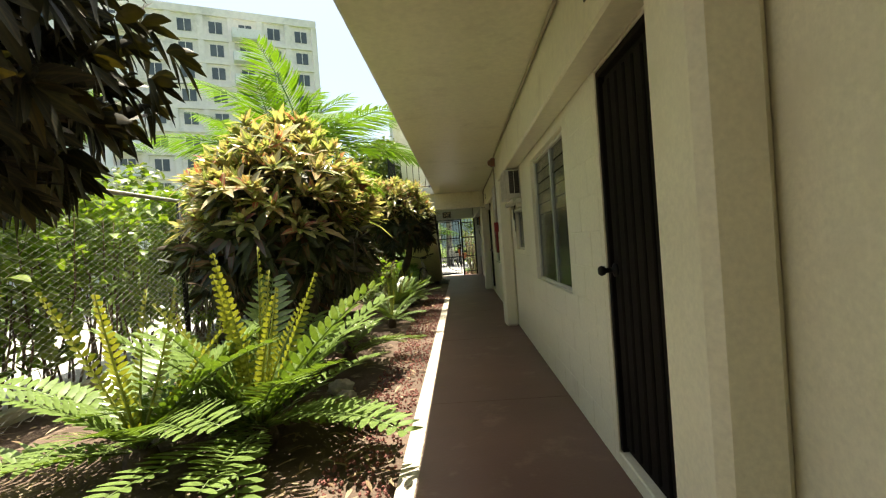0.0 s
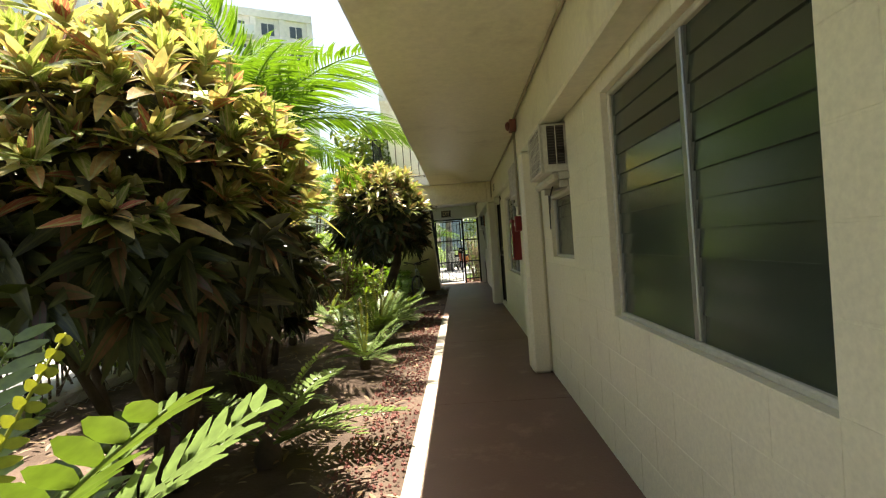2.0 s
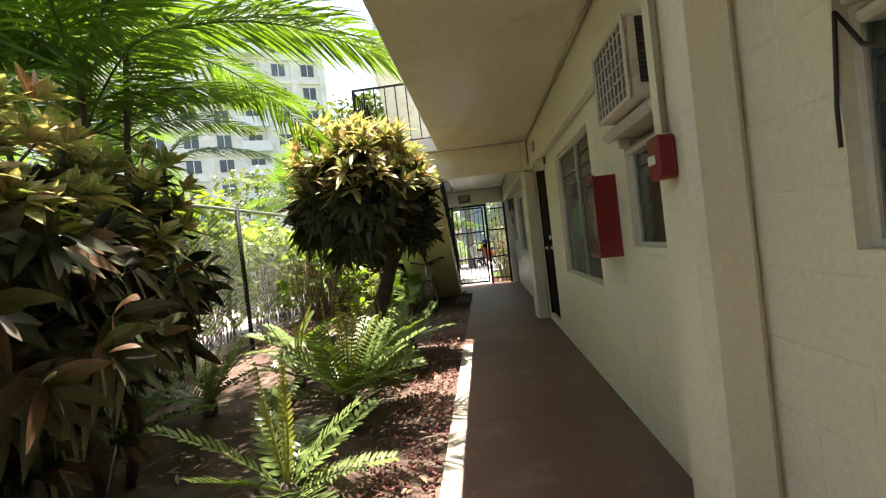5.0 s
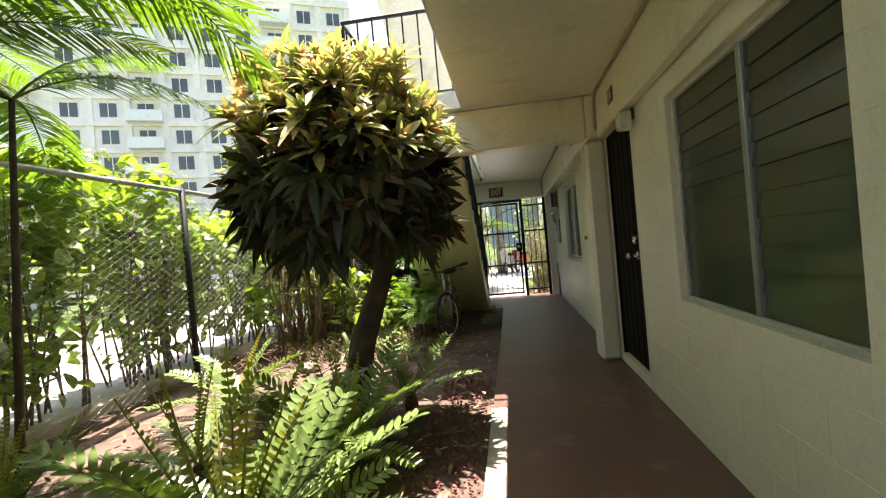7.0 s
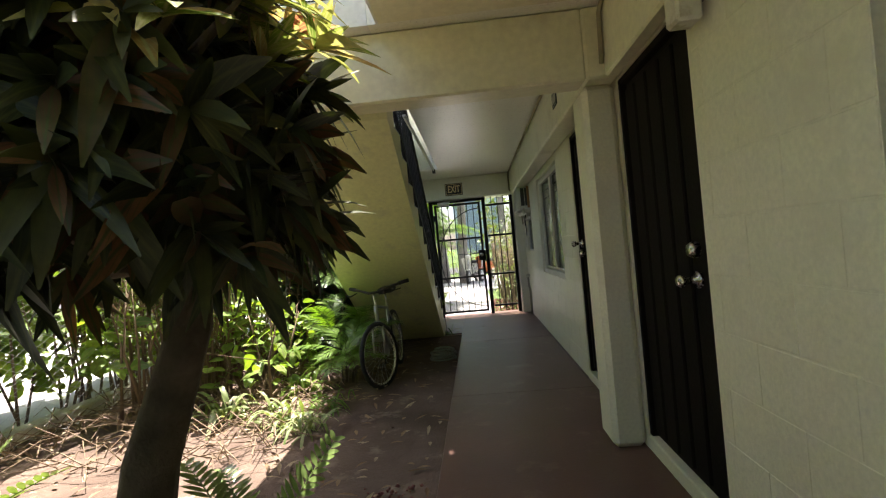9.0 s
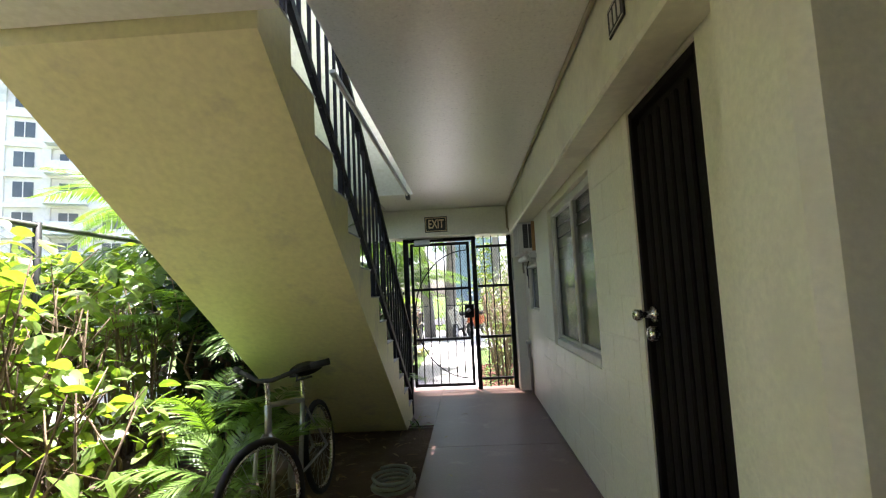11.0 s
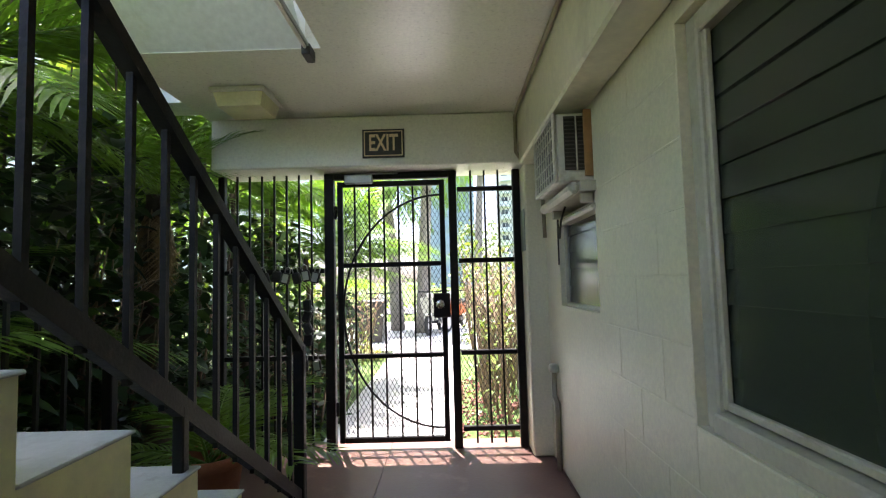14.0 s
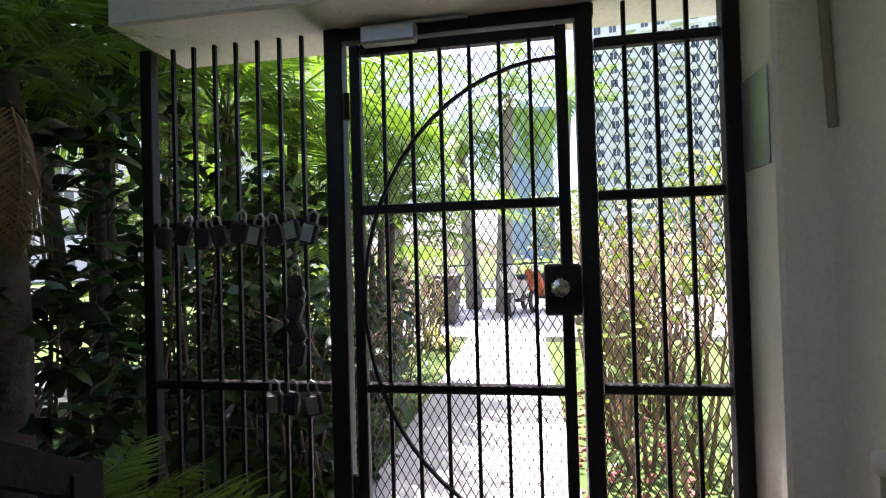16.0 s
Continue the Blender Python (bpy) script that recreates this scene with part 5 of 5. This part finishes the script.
def leafy(name, at, lo, hi, count, length, width, seed, mat, stems, label, category, stem_mat=M_TWIG, hollow=0.0, stem_top=0.7):
    """A loose leafy shrub filling an uneven volume, on thin stems."""
    rg = np.random.default_rng(seed)
    t = thing(name, pose(*at), label, category)
    lo, hi = np.array(lo, float), np.array(hi, float)
    p = rg.uniform(lo, hi, (count * 3, 3))
    dens = np.array([noise.noise(Vector(q * 1.7) + Vector((seed * 3.1, 0, 0))) for q in p + np.array(at)])
    hz = (p[:, 2] - lo[2]) / (hi[2] - lo[2])
    edge = np.abs((p[:, 0] - (lo[0] + hi[0]) / 2) / (hi[0] - lo[0])) * 2
    keep = dens * 0.9 + 0.35 - 0.45 * np.maximum(hz - 0.75, 0) * 4 * (0.5 + dens) - hollow * (1 - hz) + rg.normal(0, 0.15, len(p)) - 0.2 * np.maximum(edge - 0.6, 0) > 0.18
    p = p[keep][:count]
    n = len(p)
    d = unit(np.concatenate([rg.normal(size=(n, 2)), rg.normal(0.05, 0.4, (n, 1))], 1))
    u = unit(rg.normal(0, 0.45, (n, 3)) + np.array([0, 0, 1.0]))
    ln = length * rg.uniform(0.55, 1.2, n)
    Shape().leaves(p, d, u, ln, ln * width, rg.uniform(0.1, 0.5, n), 0.15, 5, 0.5).ob("leaves", mat, t, smooth=True)
    tw = Shape()
    for k in range(stems):
        a = rg.uniform(lo, hi)
        b0 = np.array([a[0] * 0.6 + (lo[0] + hi[0]) * 0.2, a[1], -0.03])
        top = np.array([a[0], a[1] + rg.normal(0, 0.15), lo[2] + (hi[2] - lo[2]) * rg.uniform(stem_top - 0.25, stem_top + 0.2)])
        mid = (b0 + top) / 2 + np.array([rg.normal(0, 0.07), rg.normal(0, 0.1), 0])
        tw.tube([b0, mid, top], [0.014, 0.01, 0.004], 5)
        for j in range(3):
            e = mid + (top - mid) * rg.uniform(0, 0.8)
            tw.tube([e, e + np.array([rg.normal(0, 0.15), rg.normal(0, 0.2), rg.uniform(0.05, 0.3)])], [0.006, 0.003], 4)
    tw.ob("stem_thicket", stem_mat, t, kind="stuff", smooth=True)
    return t


for i, (y, tall) in enumerate(((5.2, 2.2), (6.9, 2.35), (8.6, 2.2), (10.3, 2.15), (11.9, 2.25), (13.5, 2.3), (15.1, 1.95), (16.7, 1.85), (18.3, 1.85))):
    leafy("leafy_hedge_shrub", (-3.55, y, 0), (-0.6, -0.95, 0.3), (0.62, 0.95, tall), 1500, 0.16, 0.74, 100 + i, L_HEDGE, 26, "sunlit shrub with broad light green leaves behind the fence", "shrub", hollow=0.28)
leafy("leafy_hedge_shrub", (-2.2, 15.9, 0), (-0.55, -1.0, 0.35), (0.6, 1.0, 1.75), 800, 0.15, 0.65, 131, L_HEDGE, 70, "sunlit tangled shrub with light green leaves by the stairs", "shrub", hollow=0.25)
leafy("leafy_hedge_shrub", (-1.5, 15.7, 0), (-0.45, -0.5, 0.15), (0.4, 0.5, 0.95), 230, 0.16, 0.5, 132, L_HEDGE, 14, "low green shrub beside the bicycle", "shrub")
leafy("leafy_hedge_shrub", (-2.35, 17.9, 0), (-0.5, -0.8, 0.2), (0.8, 0.9, 1.7), 420, 0.15, 0.55, 133, L_FICUS, 30, "dark leafy shrub behind the stairs", "shrub")

# L_SHADE shrubs: their leaf colour is lowered to stand in for deep shade
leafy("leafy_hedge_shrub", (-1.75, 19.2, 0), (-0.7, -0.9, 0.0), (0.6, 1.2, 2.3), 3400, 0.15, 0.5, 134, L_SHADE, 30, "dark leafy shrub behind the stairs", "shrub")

# crown added above the view only to cast shade behind the stairs
leafy("unseen_shade_crown", (-1.9, 19.7, 0), (-1.0, -1.2, 3.3), (0.8, 1.5, 5.0), 2200, 0.24, 0.45, 137, L_FICUS, 8, "added leafy crown above the view, to shade the garden behind the stairs", "tree", stem_mat=M_BARK)
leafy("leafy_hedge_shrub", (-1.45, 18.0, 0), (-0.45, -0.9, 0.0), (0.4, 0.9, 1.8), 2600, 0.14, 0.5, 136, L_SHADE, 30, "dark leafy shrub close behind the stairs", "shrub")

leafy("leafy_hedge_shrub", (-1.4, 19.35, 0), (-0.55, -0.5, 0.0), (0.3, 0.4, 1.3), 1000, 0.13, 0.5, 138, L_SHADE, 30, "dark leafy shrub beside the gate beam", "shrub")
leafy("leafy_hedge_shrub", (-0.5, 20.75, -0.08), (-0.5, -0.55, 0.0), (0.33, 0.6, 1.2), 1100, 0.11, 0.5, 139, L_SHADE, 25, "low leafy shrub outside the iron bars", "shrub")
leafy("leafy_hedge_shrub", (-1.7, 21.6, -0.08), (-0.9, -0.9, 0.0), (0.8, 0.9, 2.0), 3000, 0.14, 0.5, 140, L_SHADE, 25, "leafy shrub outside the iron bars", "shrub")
leafy("leafy_hedge_shrub", (-2.9, 23.2, -0.08), (-1.2, -0.9, 0.0), (1.4, 0.9, 2.3), 1100, 0.2, 0.5, 141, L_HEDGE, 25, "bright leafy shrub beyond the gate", "shrub")


# dry twigs, leaf litter and gravel on the soil
rg = np.random.default_rng(5)
tw = Shape()
for k in range(520):
    x, y = rg.uniform(-2.9, -0.7), rg.uniform(13.9, 16.6)
    a, l = rg.uniform(0, 6.28), rg.uniform(0.1, 0.5)
    z = rg.uniform(0.0, 0.12)
    tw.tube([(x, y, z), (x + math.cos(a) * l * 0.5, y + math.sin(a) * l * 0.5, z + rg.uniform(0, 0.14)), (x + math.cos(a) * l, y + math.sin(a) * l, z + rg.uniform(-0.01, 0.1))], [0.005, 0.004, 0.002], 4)
tw.ob("dry_twigs", M_TWIG, label="tangle of dry brown twigs on the soil", category="twigs", kind="stuff")
n = 2600
p = np.stack([rg.uniform(-3.0, 0.28, n), rg.uniform(1, 18.5, n), rg.uniform(0.0, 0.03, n)], 1)
a = rg.uniform(0, 6.28, n)
Shape().leaves(p, np.stack([np.cos(a), np.sin(a), rg.normal(0, 0.12, n)], 1), np.tile((0.05, 0.05, 1.0), (n, 1)), rg.uniform(0.04, 0.13, n), 0.025, 0.1, 0.3, 4).ob("leaf_litter", L_DRY, label="dry fallen leaves scattered on the soil", category="leaf litter", kind="stuff")
for k, (x, y) in enumerate(((0.62, 17.2), (0.55, 16.6), (0.48, 17.6), (0.6, 18.4), (0.95, 11.2), (0.5, 9.4), (0.47, 5.9))):
    Shape().leaves([(x, y, 0.004)], [(math.cos(k * 2.1), math.sin(k * 2.1), 0.1)], [(0.1, 0.05, 1.0)], 0.06, 0.022, 0.1, 0.3, 5).ob("fallen_leaf", L_DRY, label="dry fallen leaf on the walkway floor", category="leaf", group="fallen leaves", smooth=True)
oct_v = np.array([(1, 0, 0), (-1, 0, 0), (0, 1, 0), (0, -1, 0), (0, 0, 1), (0, 0, -1)], float)
oct_f = [(0, 2, 4), (2, 1, 4), (1, 3, 4), (3, 0, 4), (2, 0, 5), (1, 2, 5), (3, 1, 5), (0, 3, 5)]


def stones(name, n, xr, yr, size, mat, label, z=-0.01, seed=9):
    g, s = np.random.default_rng(seed), Shape()
    for k in range(n):
        sc = size * g.uniform(0.5, 1.3)
        rot = np.array(Euler(g.uniform(0, 6, 3)).to_matrix())
        v = (oct_v * g.uniform(0.6, 1.2, (6, 1)) * sc) @ rot.T + np.array([g.uniform(*xr), g.uniform(*yr), z + sc * 0.3])
        s.add(v, oct_f)
    s.ob(name, mat, label=label, category="gravel", kind="stuff")


stones("lava_gravel", 3600, (-0.12, 0.3), (1.5, 13.6), 0.013, M_ROCK, "red-brown lava gravel along the walkway edge")
stones("lava_gravel", 500, (0.85, 1.5), (20.1, 22.5), 0.02, M_ROCK, "red-brown gravel outside the gate", -0.06, 4)


def boulder(at, size, seed):
    bm = bmesh.new()
    bmesh.ops.create_icosphere(bm, subdivisions=3, radius=size)
    for v in bm.verts:
        v.co *= 1 + 0.35 * noise.noise(v.co * (2.2 / size) + Vector((seed, 0, 0)))
        v.co.z *= 0.65
    me = bpy.data.meshes.new("stone")
    bm.to_mesh(me)
    bm.free()
    me.polygons.foreach_set("use_smooth", [True] * len(me.polygons))
    me.materials.append(M_STONE)
    o = new("stone", me)
    o.matrix_basis = pose(*at)
    tagged(o, "rough pale garden stone lying on the soil", "stone", "garden stones")


for k, (x, y, s) in enumerate(((-0.42, 6.1, 0.11), (-0.3, 5.85, 0.08), (-0.95, 8.1, 0.1), (-1.9, 6.2, 0.16), (-1.4, 5.0, 0.12), (-2.3, 8.9, 0.14), (-0.3, 12.3, 0.07), (-1.7, 14.2, 0.1))):
    boulder((x, y, s * 0.3 - 0.03), s, k * 7.3)


# ---------- chain-link fence ----------
def chain_fence():
    FX, y0, y1, h = -2.75, 1.0, 19.5, 1.98
    f = thing("chain_link_fence", pose(FX, 0, 0), "galvanised chain-link fence with a top rail", "fence")
    Shape().tube([(0, y0, h), (0, y1, h)], 0.024, 8).ob("top_rail", M_STEEL, f, smooth=True)
    q = 13.85 - 3 * 4
    while q < y1:
        Shape().tube([(0, q, -0.05), (0, q, h + 0.03)], 0.032, 8).ob("post", M_GREENIRON, f, smooth=True)
        q += 3.0
    s, sp, i = Shape(), 0.06, 0
    a = y0
    while a < y1:
        pts, z, k = [], 0.05, 0
        while z < h - 0.02:
            pts.append((0.004 * (-1) ** k, a + (sp / 2) * (1 if (k + i) % 2 else -1), z))
            z += sp / 2
            k += 1
        s.tube(pts, 0.0023, 3)
        a += sp
        i += 1
    s.ob("chain_link_mesh", M_STEEL, f, "galvanised diamond wire mesh", kind="stuff")


chain_fence()

# ---------- outside the gate ----------
Shape().box(-0.25, 0.84, 19.99, 25.2, -0.13, -0.02, 0.01).box(-2.6, 6.5, 25.2, 31.5, -0.13, -0.02, 0.01).ob("path", M_CONC, label="sunlit pale concrete path outside the gate", category="path", kind="structure")
Shape().box(-60, 60, 36, 44, -0.13, -0.06).ob("road", M_ASPHALT, label="grey asphalt street beyond the yard", category="road", kind="structure")
for i, (x, y, lo, hi, cnt) in enumerate(((1.35, 21.6, (-0.42, -1.3, 0.05), (0.5, 1.3, 1.75), 900), (1.6, 24.0, (-0.5, -1.0, 0.05), (0.6, 1.0, 1.65), 600), (-0.95, 24.0, (-0.55, -1.1, 0.05), (0.5, 1.1, 1.35), 600))):
    leafy("clipped_hedge", (x, y, -0.08), lo, hi, cnt, 0.085, 0.42, 200 + i, L_FICUS, 60, "yellow-green clipped hedge beside the path", "hedge", stem_top=0.8)
for i, x in enumerate((-9, -6, -3, 0, 3, 6, 9)):
    leafy("clipped_hedge", (x, 33.2, -0.08), (-1.6, -0.6, 0.05), (1.6, 0.6, 1.4), 520, 0.16, 0.5, 210 + i, L_HEDGE, 20, "bright clipped hedge across the yard", "hedge")


def red_plant(at, seed):
    rg = np.random.default_rng(seed)
    strap_clump(at, 40, 0.5, 0.05, seed, L_CROTON, "low red-leaved plant beside the path", name="red_leaf_plant", up=(0.4, 1.3), droop=(0.2, 0.7))


red_plant((-0.55, 24.6, -0.08), 301)
red_plant((-0.75, 25.0, -0.08), 302)


def coconut_palm(at, h, seed, lean):
    rg = np.random.default_rng(seed)
    t = thing("coconut_palm", pose(*at), "tall grey-trunked palm with a crown of feather fronds", "palm", "tall palms by the street")
    n = 16
    pts = [(lean[0] * (k / n) ** 1.5, lean[1] * (k / n) ** 1.5, -0.1 + h * k / n) for k in range(n + 1)]
    Shape().tube(pts, [0.15 * (1.25 - 0.55 * k / n) * (1.04 if k % 2 else 0.98) for k in range(n + 1)], 10).ob("trunk", surface("palm_trunk_%d" % seed, (0.16, 0.14, 0.12), (0.28, 0.25, 0.22), 0.9, s1=2, s2=30, bumps=0.6), t, smooth=True)
    for j in range(18):
        share("frond", PALM[j % 3], t, Matrix.Translation(pts[-1]) @ aim(j * 137.5, rg.uniform(-25, 65), rg.uniform(-20, 20)) @ Matrix.Scale(rg.uniform(0.85, 1.1), 4))


coconut_palm((0.15, 28.2, 0), 4.6, 1, (0.2, 0.3))
coconut_palm((-0.55, 28.9, 0), 4.0, 2, (-0.3, 0.2))
coconut_palm((-2.6, 30.5, 0), 5.2, 3, (-0.2, -0.4))
coconut_palm((1.9, 35.0, 0), 6.5, 4, (0.3, 0.2))
for i, (x, y, h) in enumerate(((-3.4, 23.4, 3.2), (-4.6, 21.2, 3.6), (-2.8, 26.5, 3.0))):
    palm((x, y, 0), 4, h, 7, 0.95, 40 + i, "sunlit palm clump beyond the gate", group="palms beyond the gate")


def moped(at, turn, body_mat, label):
    m = thing("moped", pose(*at, 0, 0, turn), label, "moped", "parked mopeds")
    for cx in (0.0, 1.2):
        wl = new("wheel")
        wl.parent = m
        wl.matrix_basis = pose(cx, 0, 0.25)
        ring = lambda rr: [(rr * math.cos(2 * math.pi * k / 24), 0, rr * math.sin(2 * math.pi * k / 24)) for k in range(24)]
        Shape().tube(ring(0.205), 0.045, 8, True).ob("tyre", M_RUBBER, wl, smooth=True)
        Shape().lathe([(0.05, -0.05), (0.165, -0.03), (0.165, 0.03), (0.05, 0.05)], 16, (0, 0, 0), 'y').ob("rim", M_STEEL, wl)
    Shape().box(-0.15, 0.42, -0.13, 0.13, 0.35, 0.66, 0.06).ob("rear_body", body_mat, m)
    Shape().box(0.4, 0.85, -0.14, 0.14, 0.24, 0.33, 0.03).ob("footboard", M_DARKPL, m)
    Shape().prism([(-0.02, 0), (0.02, 0), (0.02, 1), (-0.02, 1)], -0.15, 0.15).ob("leg_shield", body_mat, m, m=pose(0.88, 0, 0.3, 0, -14, 90) @ Matrix.Diagonal((1, 1, 0.6, 1)))
    Shape().box(-0.2, 0.45, -0.12, 0.12, 0.66, 0.76, 0.04).ob("seat", M_RUBBER, m)
    Shape().tube([(1.2, 0, 0.25), (1.03, 0, 0.75), (0.96, 0, 0.98)], 0.03, 8).ob("fork", M_STEEL, m, smooth=True)
    Shape().tube([(0.86, -0.32, 1.0), (0.96, -0.12, 0.99), (0.96, 0.12, 0.99), (0.86, 0.32, 1.0)], 0.016, 8).ob("handlebar", M_RUBBER, m, smooth=True)
    Shape().box(0.96, 1.1, -0.09, 0.09, 0.82, 0.97, 0.04).ob("headlight", M_AC, m)
    Shape().box(1.05, 1.38, -0.06, 0.06, 0.46, 0.5, 0.015).ob("mudguard", body_mat, m)


M_MOPRED = surface("orange_red_moped_paint", (0.45, 0.1, 0.03), (0.55, 0.15, 0.05), 0.3, s1=3, s2=60, bumps=0.02)
moped((0.55, 28.6, -0.02), 258, M_AC, "parked pale moped with a black seat")
moped((1.15, 29.2, -0.02), 250, M_MOPRED, "parked orange-red moped with a black seat")
moped((-0.95, 28.3, -0.02), 280, M_DARKPL, "parked dark moped under the palms")
moped((1.9, 30.3, -0.02), 262, M_DARKPL, "parked dark moped with a black seat")


def bin_box(at, label):
    b = thing("rubbish_bin", pose(*at), label, "bin")
    v = [(-0.22, -0.22, 0), (0.22, -0.22, 0), (0.22, 0.22, 0), (-0.22, 0.22, 0), (-0.28, -0.28, 0.8), (0.28, -0.28, 0.8), (0.28, 0.28, 0.8), (-0.28, 0.28, 0.8)]
    Shape().add(v, [(3, 2, 1, 0), (4, 5, 6, 7), (0, 1, 5, 4), (1, 2, 6, 5), (2, 3, 7, 6), (3, 0, 4, 7)]).ob("body", M_DARKPL, b)
    Shape().box(-0.3, 0.3, -0.3, 0.32, 0.8, 0.87, 0.02).ob("lid", M_DARKPL, b)


bin_box((-0.85, 26.6, -0.02), "dark plastic rubbish bin in the yard")
bin_box((1.6, 26.2, -0.02), "dark plastic rubbish bin in the yard")


# ---------- buildings in the distance ----------
def tower(at, turn, bays, floors, bay, fh, depth, wall_mat, glass_mat_, label, balconies, name="apartment_tower"):
    t = thing(name, pose(*at, 0, 0, turn), label, "building")
    wd, h = bays * bay, floors * fh
    Shape().box(-wd / 2, wd / 2, 0.25, depth, -0.2, h).ob("wall", wall_mat, t)
    Shape().box(-wd / 2 - 0.3, wd / 2 + 0.3, -0.1, depth + 0.3, h, h + 0.9).ob("roof", wall_mat, t)
    slab = Shape().box(-wd / 2, wd / 2, -0.05, 0.26, -0.22, 0.22).mesh("floor_band", wall_mat)
    pane = Shape().box(-bay * 0.22, bay * 0.22, 0.17, 0.26, 0.75, fh - 0.65).mesh("pane", glass_mat_)
    frm = Shape().box(-0.04, 0.04, 0.12, 0.2, 0.7, fh - 0.6).mesh("window_frame", wall_mat)
    pier = Shape().box(-0.35, 0.35, 0.0, 0.26, 0, h).mesh("pier", wall_mat)
    bal = None
    if balconies:
        s = Shape().prism([(0.0, 0.0), (-1.3, 0.0), (-1.3, 0.14), (0.0, 0.14)], -bay * 0.48, bay * 0.48)
        s.box(-bay * 0.48, bay * 0.48, -1.3, -1.2, 0.14, 1.15).box(-bay * 0.48, -bay * 0.46, -1.2, 0, 0.14, 1.15).box(bay * 0.46, bay * 0.48, -1.2, 0, 0.14, 1.15)
        bal = s.mesh("balcony", M_FASCIA)
    for f in range(floors):
        share("floor_band", slab, t, pose(0, 0, f * fh))
        for k in range(bays):
            x = -wd / 2 + bay * (k + 0.5)
            share("window", pane, t, pose(x, 0, f * fh))
            share("window_frame", frm, t, pose(x, 0, f * fh))
            if bal and k % balconies == 0:
                share("balcony", bal, t, pose(x, 0, f * fh))
    for k in range(bays + 1):
        share("pier", pier, t, pose(-wd / 2 + bay * k, 0, 0))
    return t


tower((-33, 58, 0), 28, 11, 11, 3.4, 2.8, 14, M_HIRISE, M_TOWERGLASS, "pale high-rise apartment tower with rows of windows", 4)
tower((-23, 17, 0), 52, 6, 6, 3.6, 2.8, 10, M_HIRISE, M_TOWERGLASS, "white apartment block with solid balconies", 1, "apartment_block")
tower((1.5, 120, 0), -4, 3, 10, 3.2, 3.0, 14, M_BLUEGLASS, M_BLUEGLASS, "blue glass office tower beyond the street", 0, "office_tower")
tower((27, 128, 0), -10, 9, 24, 3.2, 3.0, 14, M_HIRISE, M_TOWERGLASS, "tall white apartment tower beyond the street", 3)
for i, (x, y, w2, h2) in enumerate(((-12, 50, 4, 3.5), (-5, 52, 4, 4.2), (3, 54, 4, 3.6), (11, 50, 4, 4.4), (-14, 24, 3, 3.6), (-12, 34, 3.4, 4))):
    leafy("street_tree", (x, y, 0), (-w2 / 2, -w2 / 2, h2 * 0.4), (w2 / 2, w2 / 2, h2 * 1.6), 900, 0.36, 0.5, 400 + i, L_FICUS, 9, "green street tree with an uneven crown", "tree", stem_mat=M_BARK)


# ---------- painted hollow blocks of the wall, with narrow joints ----------
M_BLOCK = surface("painted_block", (0.75, 0.71, 0.54), (0.82, 0.79, 0.62), 0.42, s1=0.8, s2=60, bumps=0.14, dirt=(0.66, 0.62, 0.48))
wall = bpy.data.objects["wall_east"]
block_meshes = {}


def minus(rect, hole):
    y0, y1, z0, z1 = rect
    a, c, d, e = hole
    if a >= y1 or c <= y0 or d >= z1 or e <= z0:
        return [rect]
    out = []
    if a > y0:
        out.append((y0, a, z0, z1))
    if c < y1:
        out.append((c, y1, z0, z1))
    if d > z0:
        out.append((max(y0, a), min(y1, c), z0, d))
    if e < z1:
        out.append((max(y0, a), min(y1, c), e, z1))
    return out


def lay_blocks(y_from, y_to):
    for course in range(10):
        z0, z1 = course * 0.203 + 0.003, min(course * 0.203 + 0.2, 2.026)
        y = y_from - (0.2 if course % 2 else 0.0)
        while y < y_to:
            rects = [(max(y + 0.003, y_from), min(y + 0.4, y_to), z0, z1)]
            for h in holes:
                grown = (h[0] - 0.004, h[1] + 0.004, h[2] - 0.004 if h[2] > 0 else -1, h[3] + 0.004)
                rects = [q for r0 in rects for q in minus(r0, grown)]
            for a, c, d, e in rects:
                if c - a < 0.03 or e - d < 0.02:
                    continue
                key = (round(c - a, 3), round(e - d, 3))
                if key not in block_meshes:
                    block_meshes[key] = Shape().box(-0.0017, 0.004, 0, key[0], 0, key[1], 0.0018).mesh("block", M_BLOCK)
                share("block", block_meshes[key], wall, pose(XW, a, d))
            y += 0.403


lay_blocks(4.4, 12.92)
lay_blocks(15.3, 18.28)
